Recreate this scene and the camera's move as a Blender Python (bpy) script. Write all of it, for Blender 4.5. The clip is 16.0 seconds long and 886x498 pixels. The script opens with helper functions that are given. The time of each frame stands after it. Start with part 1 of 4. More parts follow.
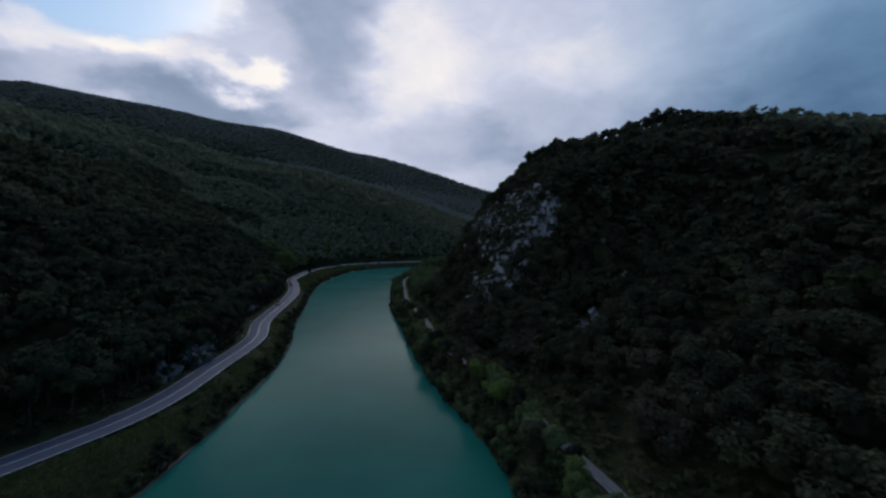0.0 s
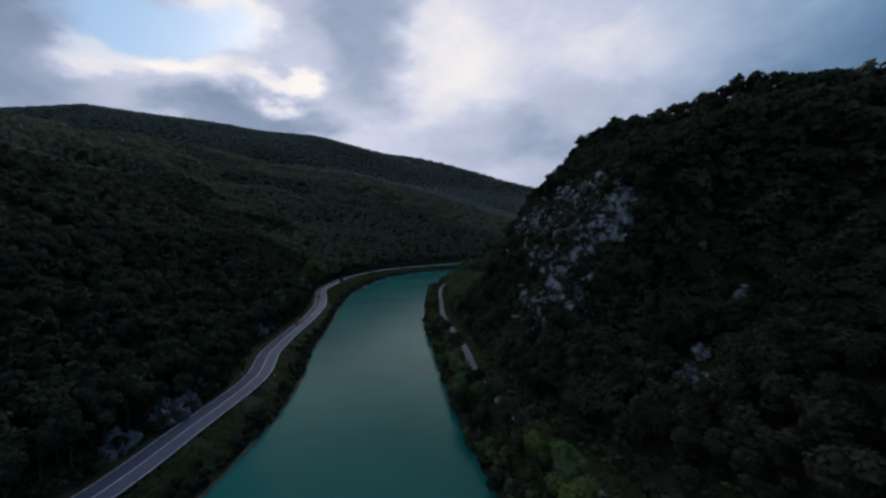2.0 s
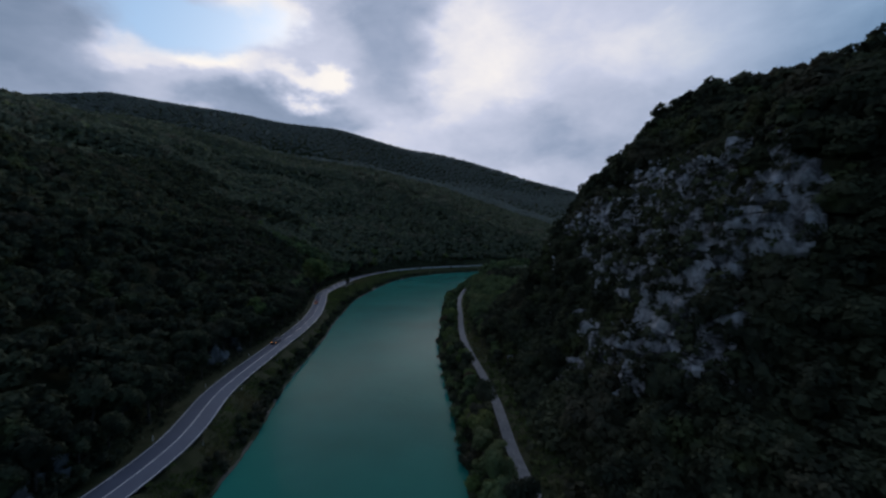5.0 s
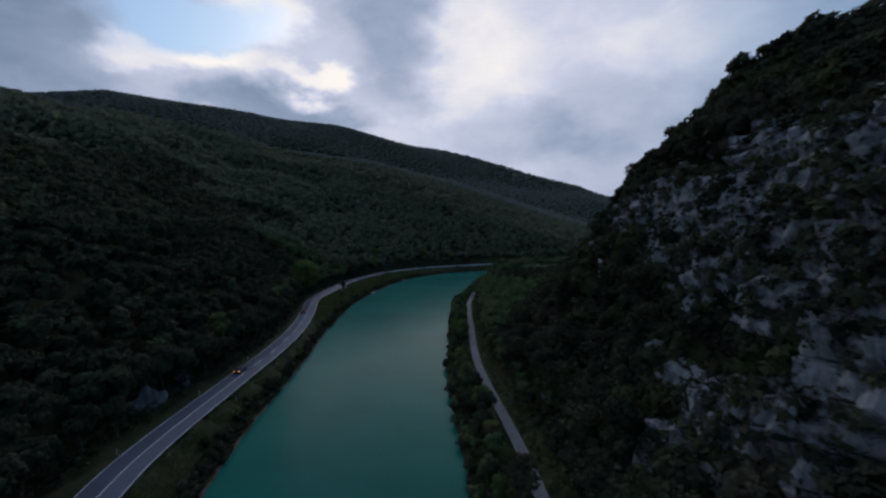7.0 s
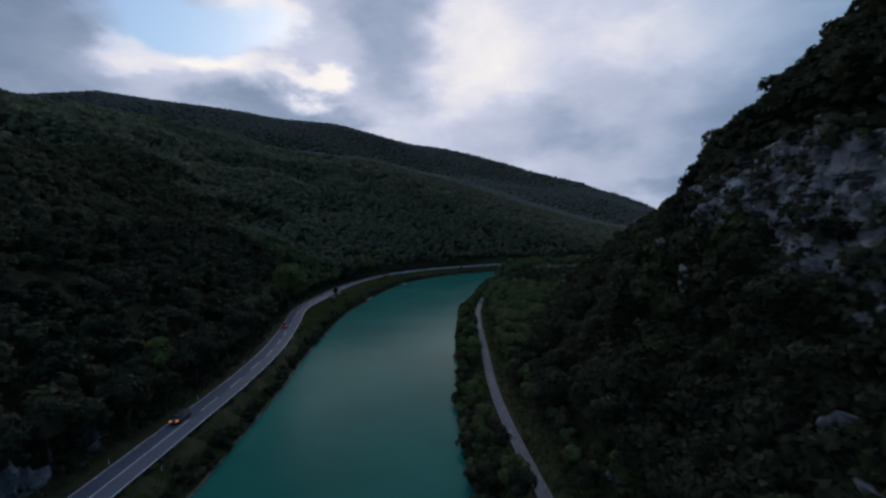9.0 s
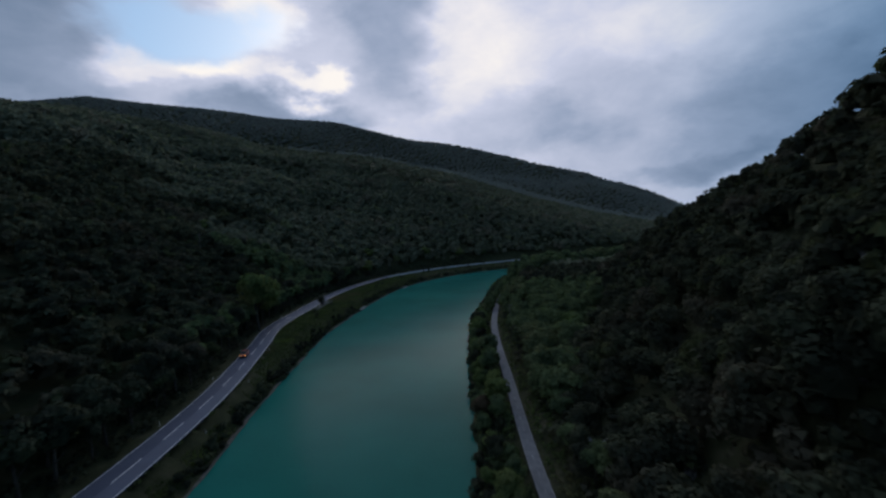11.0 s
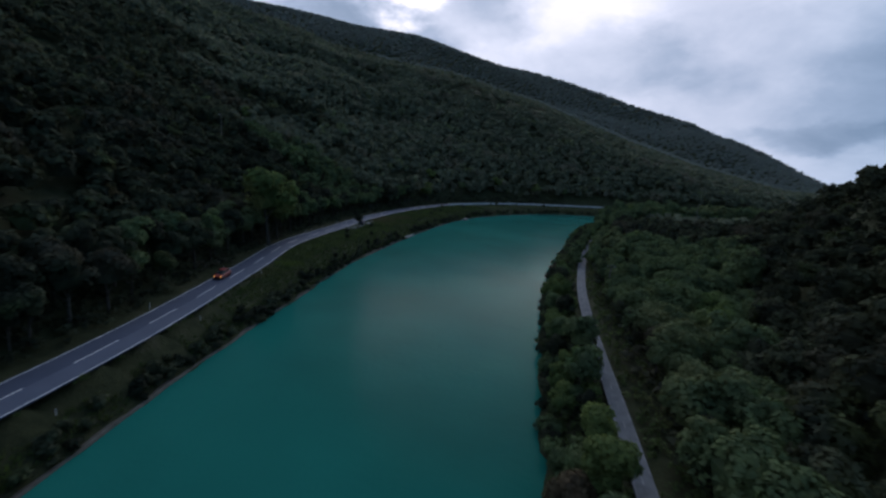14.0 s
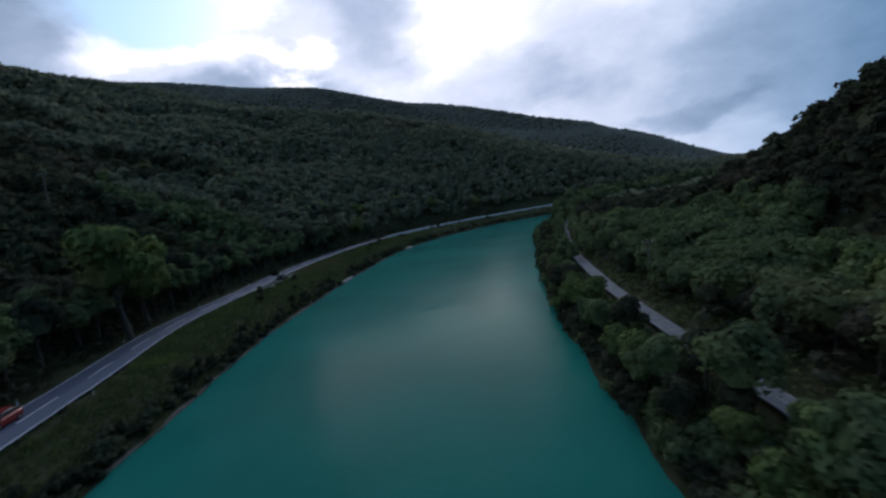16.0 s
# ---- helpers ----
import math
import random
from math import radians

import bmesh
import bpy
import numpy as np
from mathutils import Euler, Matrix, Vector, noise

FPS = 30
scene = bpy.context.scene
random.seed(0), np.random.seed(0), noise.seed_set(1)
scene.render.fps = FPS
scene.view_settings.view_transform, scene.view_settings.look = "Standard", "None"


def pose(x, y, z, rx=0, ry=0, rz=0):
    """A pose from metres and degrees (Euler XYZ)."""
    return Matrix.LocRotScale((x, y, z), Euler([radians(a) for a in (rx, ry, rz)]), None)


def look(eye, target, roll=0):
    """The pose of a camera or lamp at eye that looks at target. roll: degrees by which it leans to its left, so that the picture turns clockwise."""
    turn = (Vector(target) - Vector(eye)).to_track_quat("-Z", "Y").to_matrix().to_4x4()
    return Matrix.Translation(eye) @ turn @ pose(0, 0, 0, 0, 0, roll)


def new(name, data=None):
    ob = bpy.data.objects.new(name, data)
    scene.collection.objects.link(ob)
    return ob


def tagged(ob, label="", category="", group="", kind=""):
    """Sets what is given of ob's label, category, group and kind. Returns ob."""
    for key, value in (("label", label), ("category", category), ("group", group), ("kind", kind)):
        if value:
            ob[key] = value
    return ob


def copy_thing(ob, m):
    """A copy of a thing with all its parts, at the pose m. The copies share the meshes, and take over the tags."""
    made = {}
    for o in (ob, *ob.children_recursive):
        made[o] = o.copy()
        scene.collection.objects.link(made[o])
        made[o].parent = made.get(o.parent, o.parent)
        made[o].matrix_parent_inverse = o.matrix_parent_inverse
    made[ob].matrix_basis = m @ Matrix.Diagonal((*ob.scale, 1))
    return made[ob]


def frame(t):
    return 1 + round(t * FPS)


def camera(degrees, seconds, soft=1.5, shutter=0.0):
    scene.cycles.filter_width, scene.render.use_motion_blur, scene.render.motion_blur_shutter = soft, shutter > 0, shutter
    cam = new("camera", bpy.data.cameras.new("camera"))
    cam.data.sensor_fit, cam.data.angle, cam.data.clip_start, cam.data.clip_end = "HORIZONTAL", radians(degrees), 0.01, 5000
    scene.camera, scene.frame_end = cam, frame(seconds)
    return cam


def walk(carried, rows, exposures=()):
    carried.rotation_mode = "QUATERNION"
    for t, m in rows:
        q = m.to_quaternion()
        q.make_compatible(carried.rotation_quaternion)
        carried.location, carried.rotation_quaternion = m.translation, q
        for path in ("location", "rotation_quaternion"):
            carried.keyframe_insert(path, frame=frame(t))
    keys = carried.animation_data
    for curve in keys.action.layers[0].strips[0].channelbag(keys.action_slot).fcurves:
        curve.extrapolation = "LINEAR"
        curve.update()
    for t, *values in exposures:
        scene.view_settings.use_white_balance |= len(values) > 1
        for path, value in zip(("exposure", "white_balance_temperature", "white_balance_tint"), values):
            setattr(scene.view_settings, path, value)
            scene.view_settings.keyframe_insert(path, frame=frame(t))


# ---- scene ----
cam = camera(92.0, 16.0, soft=2.5, shutter=0.5)
PATH = [
    (0, (4.477, 1.167, 35.263), (4.306, 3.159, 35.207), 0.66),
    (0.5, (4.299, 7.867, 35.729), (4.077, 9.854, 35.676), -0.16),
    (1, (3.994, 14.768, 36.401), (3.740, 16.751, 36.349), -0.68),
    (1.5, (3.446, 21.624, 37.309), (3.145, 23.601, 37.252), -0.88),
    (2, (2.741, 28.496, 37.891), (2.385, 30.463, 37.829), -1.53),
    (2.5, (1.877, 35.121, 38.283), (1.487, 37.081, 38.218), -1.49),
    (3, (0.710, 41.452, 38.308), (0.303, 43.409, 38.244), -0.80),
    (3.5, (-0.672, 47.862, 38.137), (-1.092, 49.816, 38.073), -0.32),
    (4, (-2.269, 54.149, 37.875), (-2.702, 56.101, 37.814), 0.50),
    (6.5, (-10.510, 88.391, 38.114), (-10.974, 90.334, 38.033), -0.36),
    (7, (-12.561, 95.092, 38.096), (-13.025, 97.035, 38.014), -0.37),
    (7.5, (-14.452, 101.673, 38.169), (-14.919, 103.616, 38.085), -0.46),
    (8, (-16.223, 108.178, 38.103), (-16.695, 110.120, 38.016), -0.38),
    (8.5, (-18.000, 114.389, 37.953), (-18.472, 116.330, 37.866), -0.99),
    (9, (-19.839, 120.709, 37.659), (-20.309, 122.651, 37.574), -1.17),
    (11.5, (-29.348, 163.903, 36.170), (-29.843, 165.838, 36.051), -3.56),
    (12, (-30.037, 170.414, 35.874), (-30.632, 172.303, 35.594), -0.01),
    (12.5, (-31.984, 176.939, 34.096), (-32.694, 178.769, 33.718), 6.32),
    (13, (-34.460, 183.430, 32.640), (-35.212, 185.240, 32.250), 6.10),
    (13.5, (-37.401, 190.128, 31.120), (-38.175, 191.928, 30.725), 5.50),
    (14, (-40.386, 197.127, 29.501), (-41.151, 198.929, 29.102), 4.13),
    (14.5, (-43.958, 204.281, 27.211), (-44.687, 206.098, 26.814), 2.29),
    (15, (-47.808, 211.795, 25.117), (-48.470, 213.645, 24.757), -1.58),
    (15.5, (-51.163, 218.974, 23.049), (-51.745, 220.864, 22.746), -5.43),
    (16, (-54.534, 225.793, 21.000), (-55.043, 227.712, 20.761), -8.21),
]
walk(cam, [(t, look(eye, target, roll)) for t, eye, target, roll in PATH], [(0.0, 0.0), (11.5, 0.0), (13.0, 0.15), (14.5, 0.45), (16.0, 0.55)])

# ---- light ----
def direction(azimuth, elevation):
    a, e = radians(azimuth), radians(elevation)
    return (math.sin(a) * math.cos(e), math.cos(a) * math.cos(e), math.sin(e))


class Nodes:
    """Short hand for building node trees."""

    def __init__(self, tree):
        self.tree = tree
        tree.nodes.clear()

    def add(self, kind, inputs=None, **settings):
        node = self.tree.nodes.new(kind)
        for key, value in settings.items():
            setattr(node, key, value)
        for key, value in (inputs or {}).items():
            socket = node.inputs[key]
            if isinstance(value, bpy.types.NodeSocket):
                self.tree.links.new(value, socket)
            else:
                socket.default_value = value
        return node

    def math(self, op, a, b=0.0, c=0.0):
        return self.add("ShaderNodeMath", {0: a, 1: b, 2: c}, operation=op).outputs[0]

    def ramp(self, fac, stops):
        node = self.add("ShaderNodeValToRGB", {0: fac})
        els = node.color_ramp.elements
        while len(els) < len(stops):
            els.new(0.5)
        for el, (p, col) in zip(els, stops):
            el.position, el.color = p, (*col, 1) if len(col) == 3 else col
        return node.outputs[0]

    def smooth(self, value, low, high, out0=0.0, out1=1.0):
        return self.add("ShaderNodeMapRange", {0: value, 1: low, 2: high, 3: out0, 4: out1}, interpolation_type="SMOOTHSTEP").outputs[0]

    def mix(self, fac, a, b, blend="MIX"):
        node = self.add("ShaderNodeMix", data_type="RGBA", blend_type=blend)
        for socket, value in ((node.inputs[0], fac), (node.inputs[6], a), (node.inputs[7], b)):
            if isinstance(value, bpy.types.NodeSocket):
                self.tree.links.new(value, socket)
            else:
                socket.default_value = value if isinstance(value, float) else (*value, 1)
        return node.outputs[2]

    def noise(self, vector, scale, detail=4.0, rough=0.55, distortion=0.0):
        return self.add("ShaderNodeTexNoise", {"Vector": vector, "Scale": scale, "Detail": detail, "Roughness": rough, "Distortion": distortion}).outputs[0]


SUN = (-18.0, 24.0)
world = bpy.data.worlds.new("world")
scene.world = world
world.use_nodes = True
n = Nodes(world.node_tree)
way = n.add("ShaderNodeTexCoord").outputs["Generated"]
axes = n.add("ShaderNodeSeparateXYZ", {0: way}).outputs
flat = n.add("ShaderNodeMapping", {0: way, 3: (1.0, 1.0, 1.8)}).outputs[0]
sky = n.add("ShaderNodeTexSky", sky_type="NISHITA", sun_disc=False, sun_elevation=radians(SUN[1]), sun_rotation=radians(SUN[0])).outputs[0]
puffs = n.add("ShaderNodeTexNoise", {"Vector": flat, "Scale": 5.0, "Detail": 6.0, "Roughness": 0.55}).outputs[1]
puff = n.add("ShaderNodeSeparateXYZ", {0: puffs}).outputs
around = n.math("MULTIPLY_ADD", n.math("ARCTAN2", axes[0], axes[1]), 57.3, n.math("MULTIPLY_ADD", puff[0], 18.0, -9.0))
above = n.math("MULTIPLY_ADD", n.math("ARCSINE", axes[2]), 57.3, n.math("MULTIPLY_ADD", puff[1], 11.0, -5.5))


def patch(azimuth, elevation, wide, high):
    """A soft cloud bank in that direction of the sky, with a torn edge: 1 in its middle, 0 outside."""
    u = n.math("MULTIPLY_ADD", around, 1 / wide, -azimuth / wide)
    v = n.math("MULTIPLY_ADD", above, 1 / high, -elevation / high)
    return n.smooth(n.math("SQRT", n.math("ADD", n.math("MULTIPLY", u, u), n.math("MULTIPLY", v, v))), 1.25, 0.45)


big = n.noise(flat, 2.4, 5.0, 0.5, 0.3)
fine = n.noise(flat, 7.0, 6.0, 0.55, 0.6)
glow = n.add("ShaderNodeVectorMath", {0: way, 1: direction(-10.0, 21.0)}, operation="DOT_PRODUCT").outputs["Value"]
tone = n.smooth(glow, 0.2, 1.0, 0.22, 0.76)
tone = n.math("ADD", tone, n.smooth(glow, 0.35, -0.35, 0.0, 0.20))
tone = n.math("ADD", tone, n.math("MULTIPLY_ADD", big, 0.36, -0.18))
tone = n.math("ADD", tone, n.math("MULTIPLY_ADD", fine, 0.20, -0.10))
wisp = n.noise(flat, 20.0, 5.0, 0.6, 0.4)
tone = n.math("ADD", tone, n.math("MULTIPLY_ADD", wisp, 0.09, -0.045))
for azimuth, elevation, wide, high, amount in ((-20, 24, 8, 9, -0.20), (-33, 14.2, 11, 2.6, -0.26), (-45, 19.2, 8, 2.0, 0.20), (-37, 19, 5, 2.0, 0.16), (-29.5, 17.5, 4.5, 2.0, 0.26), (-35, 26, 5, 5, 0.22), (-9, 19, 10, 10, 0.12), (-4, 12, 12, 4, -0.14), (-60, 22, 12, 9, -0.16), (17, 6, 8, 1.8, -0.12), (14, 21, 8, 3, 0.06), (29, 9, 15, 8, -0.20), (38, 27, 14, 8, 0.12), (11, 12, 12, 9, -0.09)):
    tone = n.math("ADD", tone, n.math("MULTIPLY", patch(azimuth, elevation, wide, high), amount))
clouds = n.ramp(tone, [(0.0, (0.055, 0.095, 0.15)), (0.3, (0.13, 0.195, 0.30)), (0.55, (0.32, 0.385, 0.53)), (0.78, (0.59, 0.625, 0.775)), (0.92, (0.84, 0.82, 0.86)), (1.0, (0.98, 0.93, 0.89))])
clouds = n.mix(n.smooth(n.math("ARCTAN2", axes[0], axes[1]), 0.08, 0.7), clouds, n.mix(1.0, clouds, (0.40, 0.60, 0.72), "MULTIPLY"))
hole = patch(-42, 23.5, 10, 4.0)
blue = n.mix(0.5, (0.22, 0.50, 0.86), n.mix(1.0, sky, (0.12, 0.12, 0.12), "MULTIPLY"))
shown = n.mix(hole, clouds, blue)
n.add("ShaderNodeOutputWorld", {0: n.add("ShaderNodeBackground", {0: shown, 1: 1.0}).outputs[0]})

sun = new("sun", bpy.data.lights.new("sun", "SUN"))
sun.data.energy, sun.data.angle, sun.data.color = 0.5, radians(30), (0.95, 0.97, 1.0)
sun.matrix_world = look(Vector(direction(*SUN)) * 100, (0, 0, 0))


# ---- materials ----
def material(name, roughness=0.8, specular=0.3):
    m = bpy.data.materials.new(name)
    m.use_nodes = True
    k = Nodes(m.node_tree)
    shader = k.add("ShaderNodeBsdfPrincipled", {"Roughness": roughness, "Specular IOR Level": specular})
    k.add("ShaderNodeOutputMaterial", {0: shader.outputs[0]})
    place = k.add("ShaderNodeNewGeometry").outputs["Position"]
    return m, k, shader, place


def join(k, shader, key, value):
    k.tree.links.new(value, shader.inputs[key])


def bump(k, shader, height, strength, distance):
    join(k, shader, "Normal", k.add("ShaderNodeBump", {"Height": height, "Strength": strength, "Distance": distance}).outputs[0])


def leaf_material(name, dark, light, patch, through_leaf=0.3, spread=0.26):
    """Foliage: one tint a leaf, another drifting from tree to tree, and some light through the leaves."""
    m = bpy.data.materials.new(name)
    m.use_nodes = True
    k = Nodes(m.node_tree)
    geometry = k.add("ShaderNodeNewGeometry").outputs
    place, island = geometry["Position"], geometry["Random Per Island"]
    col = k.mix(k.smooth(k.noise(place, 0.2, 3.0), 0.38, 0.62), dark, light)
    col = k.mix(k.smooth(k.noise(k.add("ShaderNodeVectorMath", {0: place, 1: (71.0, 13.0, 5.0)}, operation="ADD").outputs[0], 0.11, 2.0), 0.60, 0.68, 0.0, 0.55), col, k.mix(1.0, light, (1.25, 1.35, 0.85), "MULTIPLY"))
    col = k.mix(k.smooth(k.noise(place, 0.05, 3.0), 0.54, 0.68), col, patch)
    shade = k.ramp(island, [(0.0, (1 - spread,) * 3), (1.0, (1 + spread, 1 + spread, 1 + 0.8 * spread))])
    col = k.mix(1.0, col, shade, "MULTIPLY")
    matt = k.add("ShaderNodeBsdfDiffuse", {"Color": col}).outputs[0]
    lit = k.add("ShaderNodeBsdfTranslucent", {"Color": col}).outputs[0]
    gloss = k.add("ShaderNodeBsdfGlossy", {"Color": (0.5, 0.5, 0.5, 1), "Roughness": 0.6}).outputs[0]
    both = k.add("ShaderNodeMixShader", {0: through_leaf, 1: matt, 2: lit}).outputs[0]
    k.add("ShaderNodeOutputMaterial", {0: k.add("ShaderNodeMixShader", {0: 0.012, 1: both, 2: gloss}).outputs[0]})
    return m


# dark leaves, with part of the lens's edge darkening put into the colour
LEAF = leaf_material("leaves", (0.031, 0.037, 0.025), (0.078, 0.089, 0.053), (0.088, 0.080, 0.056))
LEAF_MID = leaf_material("riverside leaves", (0.080, 0.114, 0.058), (0.140, 0.182, 0.082), (0.156, 0.172, 0.082))
# leaf colour raised and greyed to hold the haze of the middle distance
LEAF_HIGH_HAZE = leaf_material("hazed high slope foliage", (0.122, 0.138, 0.094), (0.200, 0.218, 0.148), (0.210, 0.198, 0.144), 0.45, 0.14)
LEAF_SLOPE = leaf_material("slope foliage", (0.050, 0.058, 0.037), (0.106, 0.118, 0.070), (0.120, 0.106, 0.072), 0.4)
# aerial haze over the mountain, put into the leaf colour as a pale grey
LEAF_FAR_HAZE = leaf_material("hazed far mountain foliage", (0.205, 0.236, 0.218), (0.240, 0.270, 0.250), (0.236, 0.250, 0.234), 0.45, 0.08)
LEAF_FRESH = leaf_material("fresh leaves", (0.098, 0.140, 0.050), (0.155, 0.195, 0.068), (0.165, 0.180, 0.068))
LEAF_RUST = leaf_material("turning leaves", (0.095, 0.068, 0.044), (0.12, 0.095, 0.058), (0.11, 0.08, 0.06))

BARK, k, shader, place = material("bark", 0.9)
join(k, shader, "Base Color", k.ramp(k.noise(place, 3.0, 6.0), [(0.3, (0.05, 0.042, 0.034)), (0.7, (0.12, 0.105, 0.09))]))

GROUND, k, shader, place = material("forest floor", 0.95, 0.1)
earth = k.ramp(k.noise(place, 0.35, 8.0, 0.65), [(0.3, (0.022, 0.028, 0.014)), (0.55, (0.045, 0.050, 0.024)), (0.75, (0.075, 0.065, 0.045))])
join(k, shader, "Base Color", earth)
bump(k, shader, k.noise(place, 1.5, 8.0, 0.7), 0.8, 0.4)

ROCK, k, shader, place = material("limestone", 0.9, 0.2)
tilt = k.add("ShaderNodeMapping", {0: place, 2: (0.22, 0.12, 0.0), 3: (1.0, 1.0, 0.62)}).outputs[0]
grain = k.noise(tilt, 1.15, 9.0, 0.76, 0.3)
blocks = k.add("ShaderNodeTexVoronoi", {"Vector": tilt, "Scale": 0.55, "Randomness": 1.0}).outputs["Color"]
block = k.add("ShaderNodeSeparateXYZ", {0: blocks}).outputs[0]
tone = k.math("ADD", k.math("MULTIPLY", grain, 0.80), k.math("MULTIPLY", block, 0.24))
pale = k.ramp(tone, [(0.32, (0.060, 0.061, 0.066)), (0.42, (0.18, 0.18, 0.19)), (0.52, (0.39, 0.39, 0.41)), (0.64, (0.60, 0.60, 0.625))])
beds = k.add("ShaderNodeMapping", {0: place, 2: (-0.20, 0.10, 0.0), 3: (0.10, 0.10, 1.0)}).outputs[0]
crack = k.smooth(k.noise(beds, 0.85, 5.0, 0.6, 0.5), 0.37, 0.42)
pale = k.mix(crack, (0.045, 0.046, 0.048), pale)
streak = k.noise(k.add("ShaderNodeMapping", {0: place, 3: (1.0, 1.0, 0.18)}).outputs[0], 0.9, 5.0, 0.6)
pale = k.mix(k.smooth(streak, 0.50, 0.70, 0.0, 0.55), pale, (0.115, 0.118, 0.125))
moss = k.smooth(k.noise(place, 0.24, 6.0, 0.66), 0.56, 0.61)
join(k, shader, "Base Color", k.mix(moss, pale, (0.036, 0.043, 0.026)))
bump(k, shader, k.math("ADD", k.math("ADD", grain, k.math("MULTIPLY", block, 0.4)), k.math("MULTIPLY", crack, 0.5)), 1.0, 0.8)

WATER, k, shader, place = material("river water", 0.18, 0.5)
silt = k.ramp(k.noise(place, 0.03, 3.0), [(0.3, (0.011, 0.116, 0.097)), (0.7, (0.016, 0.162, 0.132))])
join(k, shader, "Base Color", silt)
shader.inputs["IOR"].default_value = 1.042
shader.inputs["Specular Tint"].default_value = (0.45, 0.90, 0.92, 1)
ripples = k.math("ADD", k.noise(place, 0.9, 3.0), k.math("MULTIPLY", k.noise(place, 0.16, 2.0), 1.6))
calm = k.smooth(k.noise(place, 0.035, 4.0, 0.6), 0.44, 0.66, 0.55, 1.3)
bump(k, shader, k.math("MULTIPLY", ripples, calm), 0.11, 0.4)

ASPHALT, k, shader, place = material("asphalt", 0.78, 0.22)
wear = k.noise(place, 0.25, 6.0, 0.6)
join(k, shader, "Base Color", k.mix(k.noise(place, 9.0, 4.0), k.ramp(wear, [(0.3, (0.046, 0.057, 0.092)), (0.7, (0.078, 0.094, 0.146))]), (0.062, 0.076, 0.116)))

ASPHALT_PALE, k, shader, place = material("paler asphalt", 0.74, 0.25)
wear = k.noise(place, 0.3, 6.0, 0.6)
join(k, shader, "Base Color", k.mix(k.noise(place, 9.0, 4.0), k.ramp(wear, [(0.3, (0.068, 0.081, 0.120)), (0.7, (0.102, 0.119, 0.172))]), (0.085, 0.100, 0.146)))

GRAVEL, k, shader, place = material("pale gravel asphalt", 0.9, 0.2)
join(k, shader, "Base Color", k.ramp(k.noise(place, 0.8, 7.0, 0.65), [(0.25, (0.095, 0.10, 0.11)), (0.75, (0.19, 0.195, 0.21))]))

WORN, k, shader, place = material("worn path paint", 0.8, 0.2)
join(k, shader, "Base Color", k.ramp(k.noise(place, 1.1, 6.0, 0.7), [(0.4, (0.14, 0.145, 0.155)), (0.65, (0.34, 0.34, 0.36))]))

PAINT, k, shader, place = material("road paint", 0.6, 0.3)
join(k, shader, "Base Color", k.ramp(k.noise(place, 2.5, 6.0), [(0.3, (0.38, 0.38, 0.40)), (0.6, (0.72, 0.72, 0.74))]))


def plain(name, low, high, scale=1.0, roughness=0.7, specular=0.3, metal=0.0):
    """A surface that drifts between two colours, with a fine grain over it."""
    m, k, shader, place = material(name, roughness, specular)
    col = k.ramp(k.noise(place, scale, 6.0, 0.6), [(0.3, low), (0.7, high)])
    grain = k.ramp(k.noise(place, scale * 14, 3.0), [(0.3, (0.85, 0.85, 0.85)), (0.7, (1.1, 1.1, 1.1))])
    join(k, shader, "Base Color", k.mix(1.0, col, grain, "MULTIPLY"))
    shader.inputs["Metallic"].default_value = metal
    bump(k, shader, k.noise(place, scale * 6, 4.0), 0.2, 0.02)
    return m


GRASS = leaf_material("grass", (0.074, 0.104, 0.040), (0.104, 0.136, 0.050), (0.128, 0.118, 0.062))
CONCRETE = plain("weathered concrete", (0.22, 0.21, 0.20), (0.38, 0.37, 0.35), 1.2, 0.9)
CONCRETE_PALE = plain("pale concrete", (0.40, 0.40, 0.40), (0.56, 0.56, 0.55), 1.2, 0.9)
# weathered limestone, its grey lowered to take in the lens's corner darkening
ROCK_DARK = plain("lens-darkened roadside limestone", (0.05, 0.05, 0.053), (0.23, 0.23, 0.24), 0.9, 0.9)
EDGING = plain("bank edging stone", (0.065, 0.062, 0.055), (0.13, 0.123, 0.11), 0.8, 0.9)
RED = plain("red car paint", (0.21, 0.012, 0.010), (0.26, 0.016, 0.013), 3.0, 0.3, 0.5)
SLATE = plain("dark blue car paint", (0.030, 0.036, 0.055), (0.045, 0.052, 0.075), 3.0, 0.3, 0.5)
GLASS = plain("tinted car glass", (0.012, 0.014, 0.016), (0.02, 0.022, 0.025), 2.0, 0.08, 0.6)
RUBBER = plain("tyre rubber", (0.018, 0.018, 0.018), (0.03, 0.03, 0.03), 20.0, 0.9)
STEEL = plain("grey metal", (0.25, 0.25, 0.26), (0.40, 0.40, 0.41), 6.0, 0.45, 0.5, 0.8)
POLE = plain("weathered pole wood", (0.10, 0.09, 0.075), (0.19, 0.175, 0.155), 2.5, 0.9)
SIGN = plain("white sign enamel", (0.60, 0.60, 0.60), (0.72, 0.72, 0.72), 4.0, 0.5)


def lamp_material(name, colour, strength):
    m, k, shader, place = material(name, 0.2, 0.5)
    shader.inputs["Base Color"].default_value = (*colour, 1)
    shader.inputs["Emission Color"].default_value = (*colour, 1)
    shader.inputs["Emission Strength"].default_value = strength
    return m


HEADLAMP = lamp_material("lit headlamp", (1.0, 0.42, 0.12), 1.3)
TAILLAMP = lamp_material("red lamp glass", (0.25, 0.01, 0.008), 0.0)

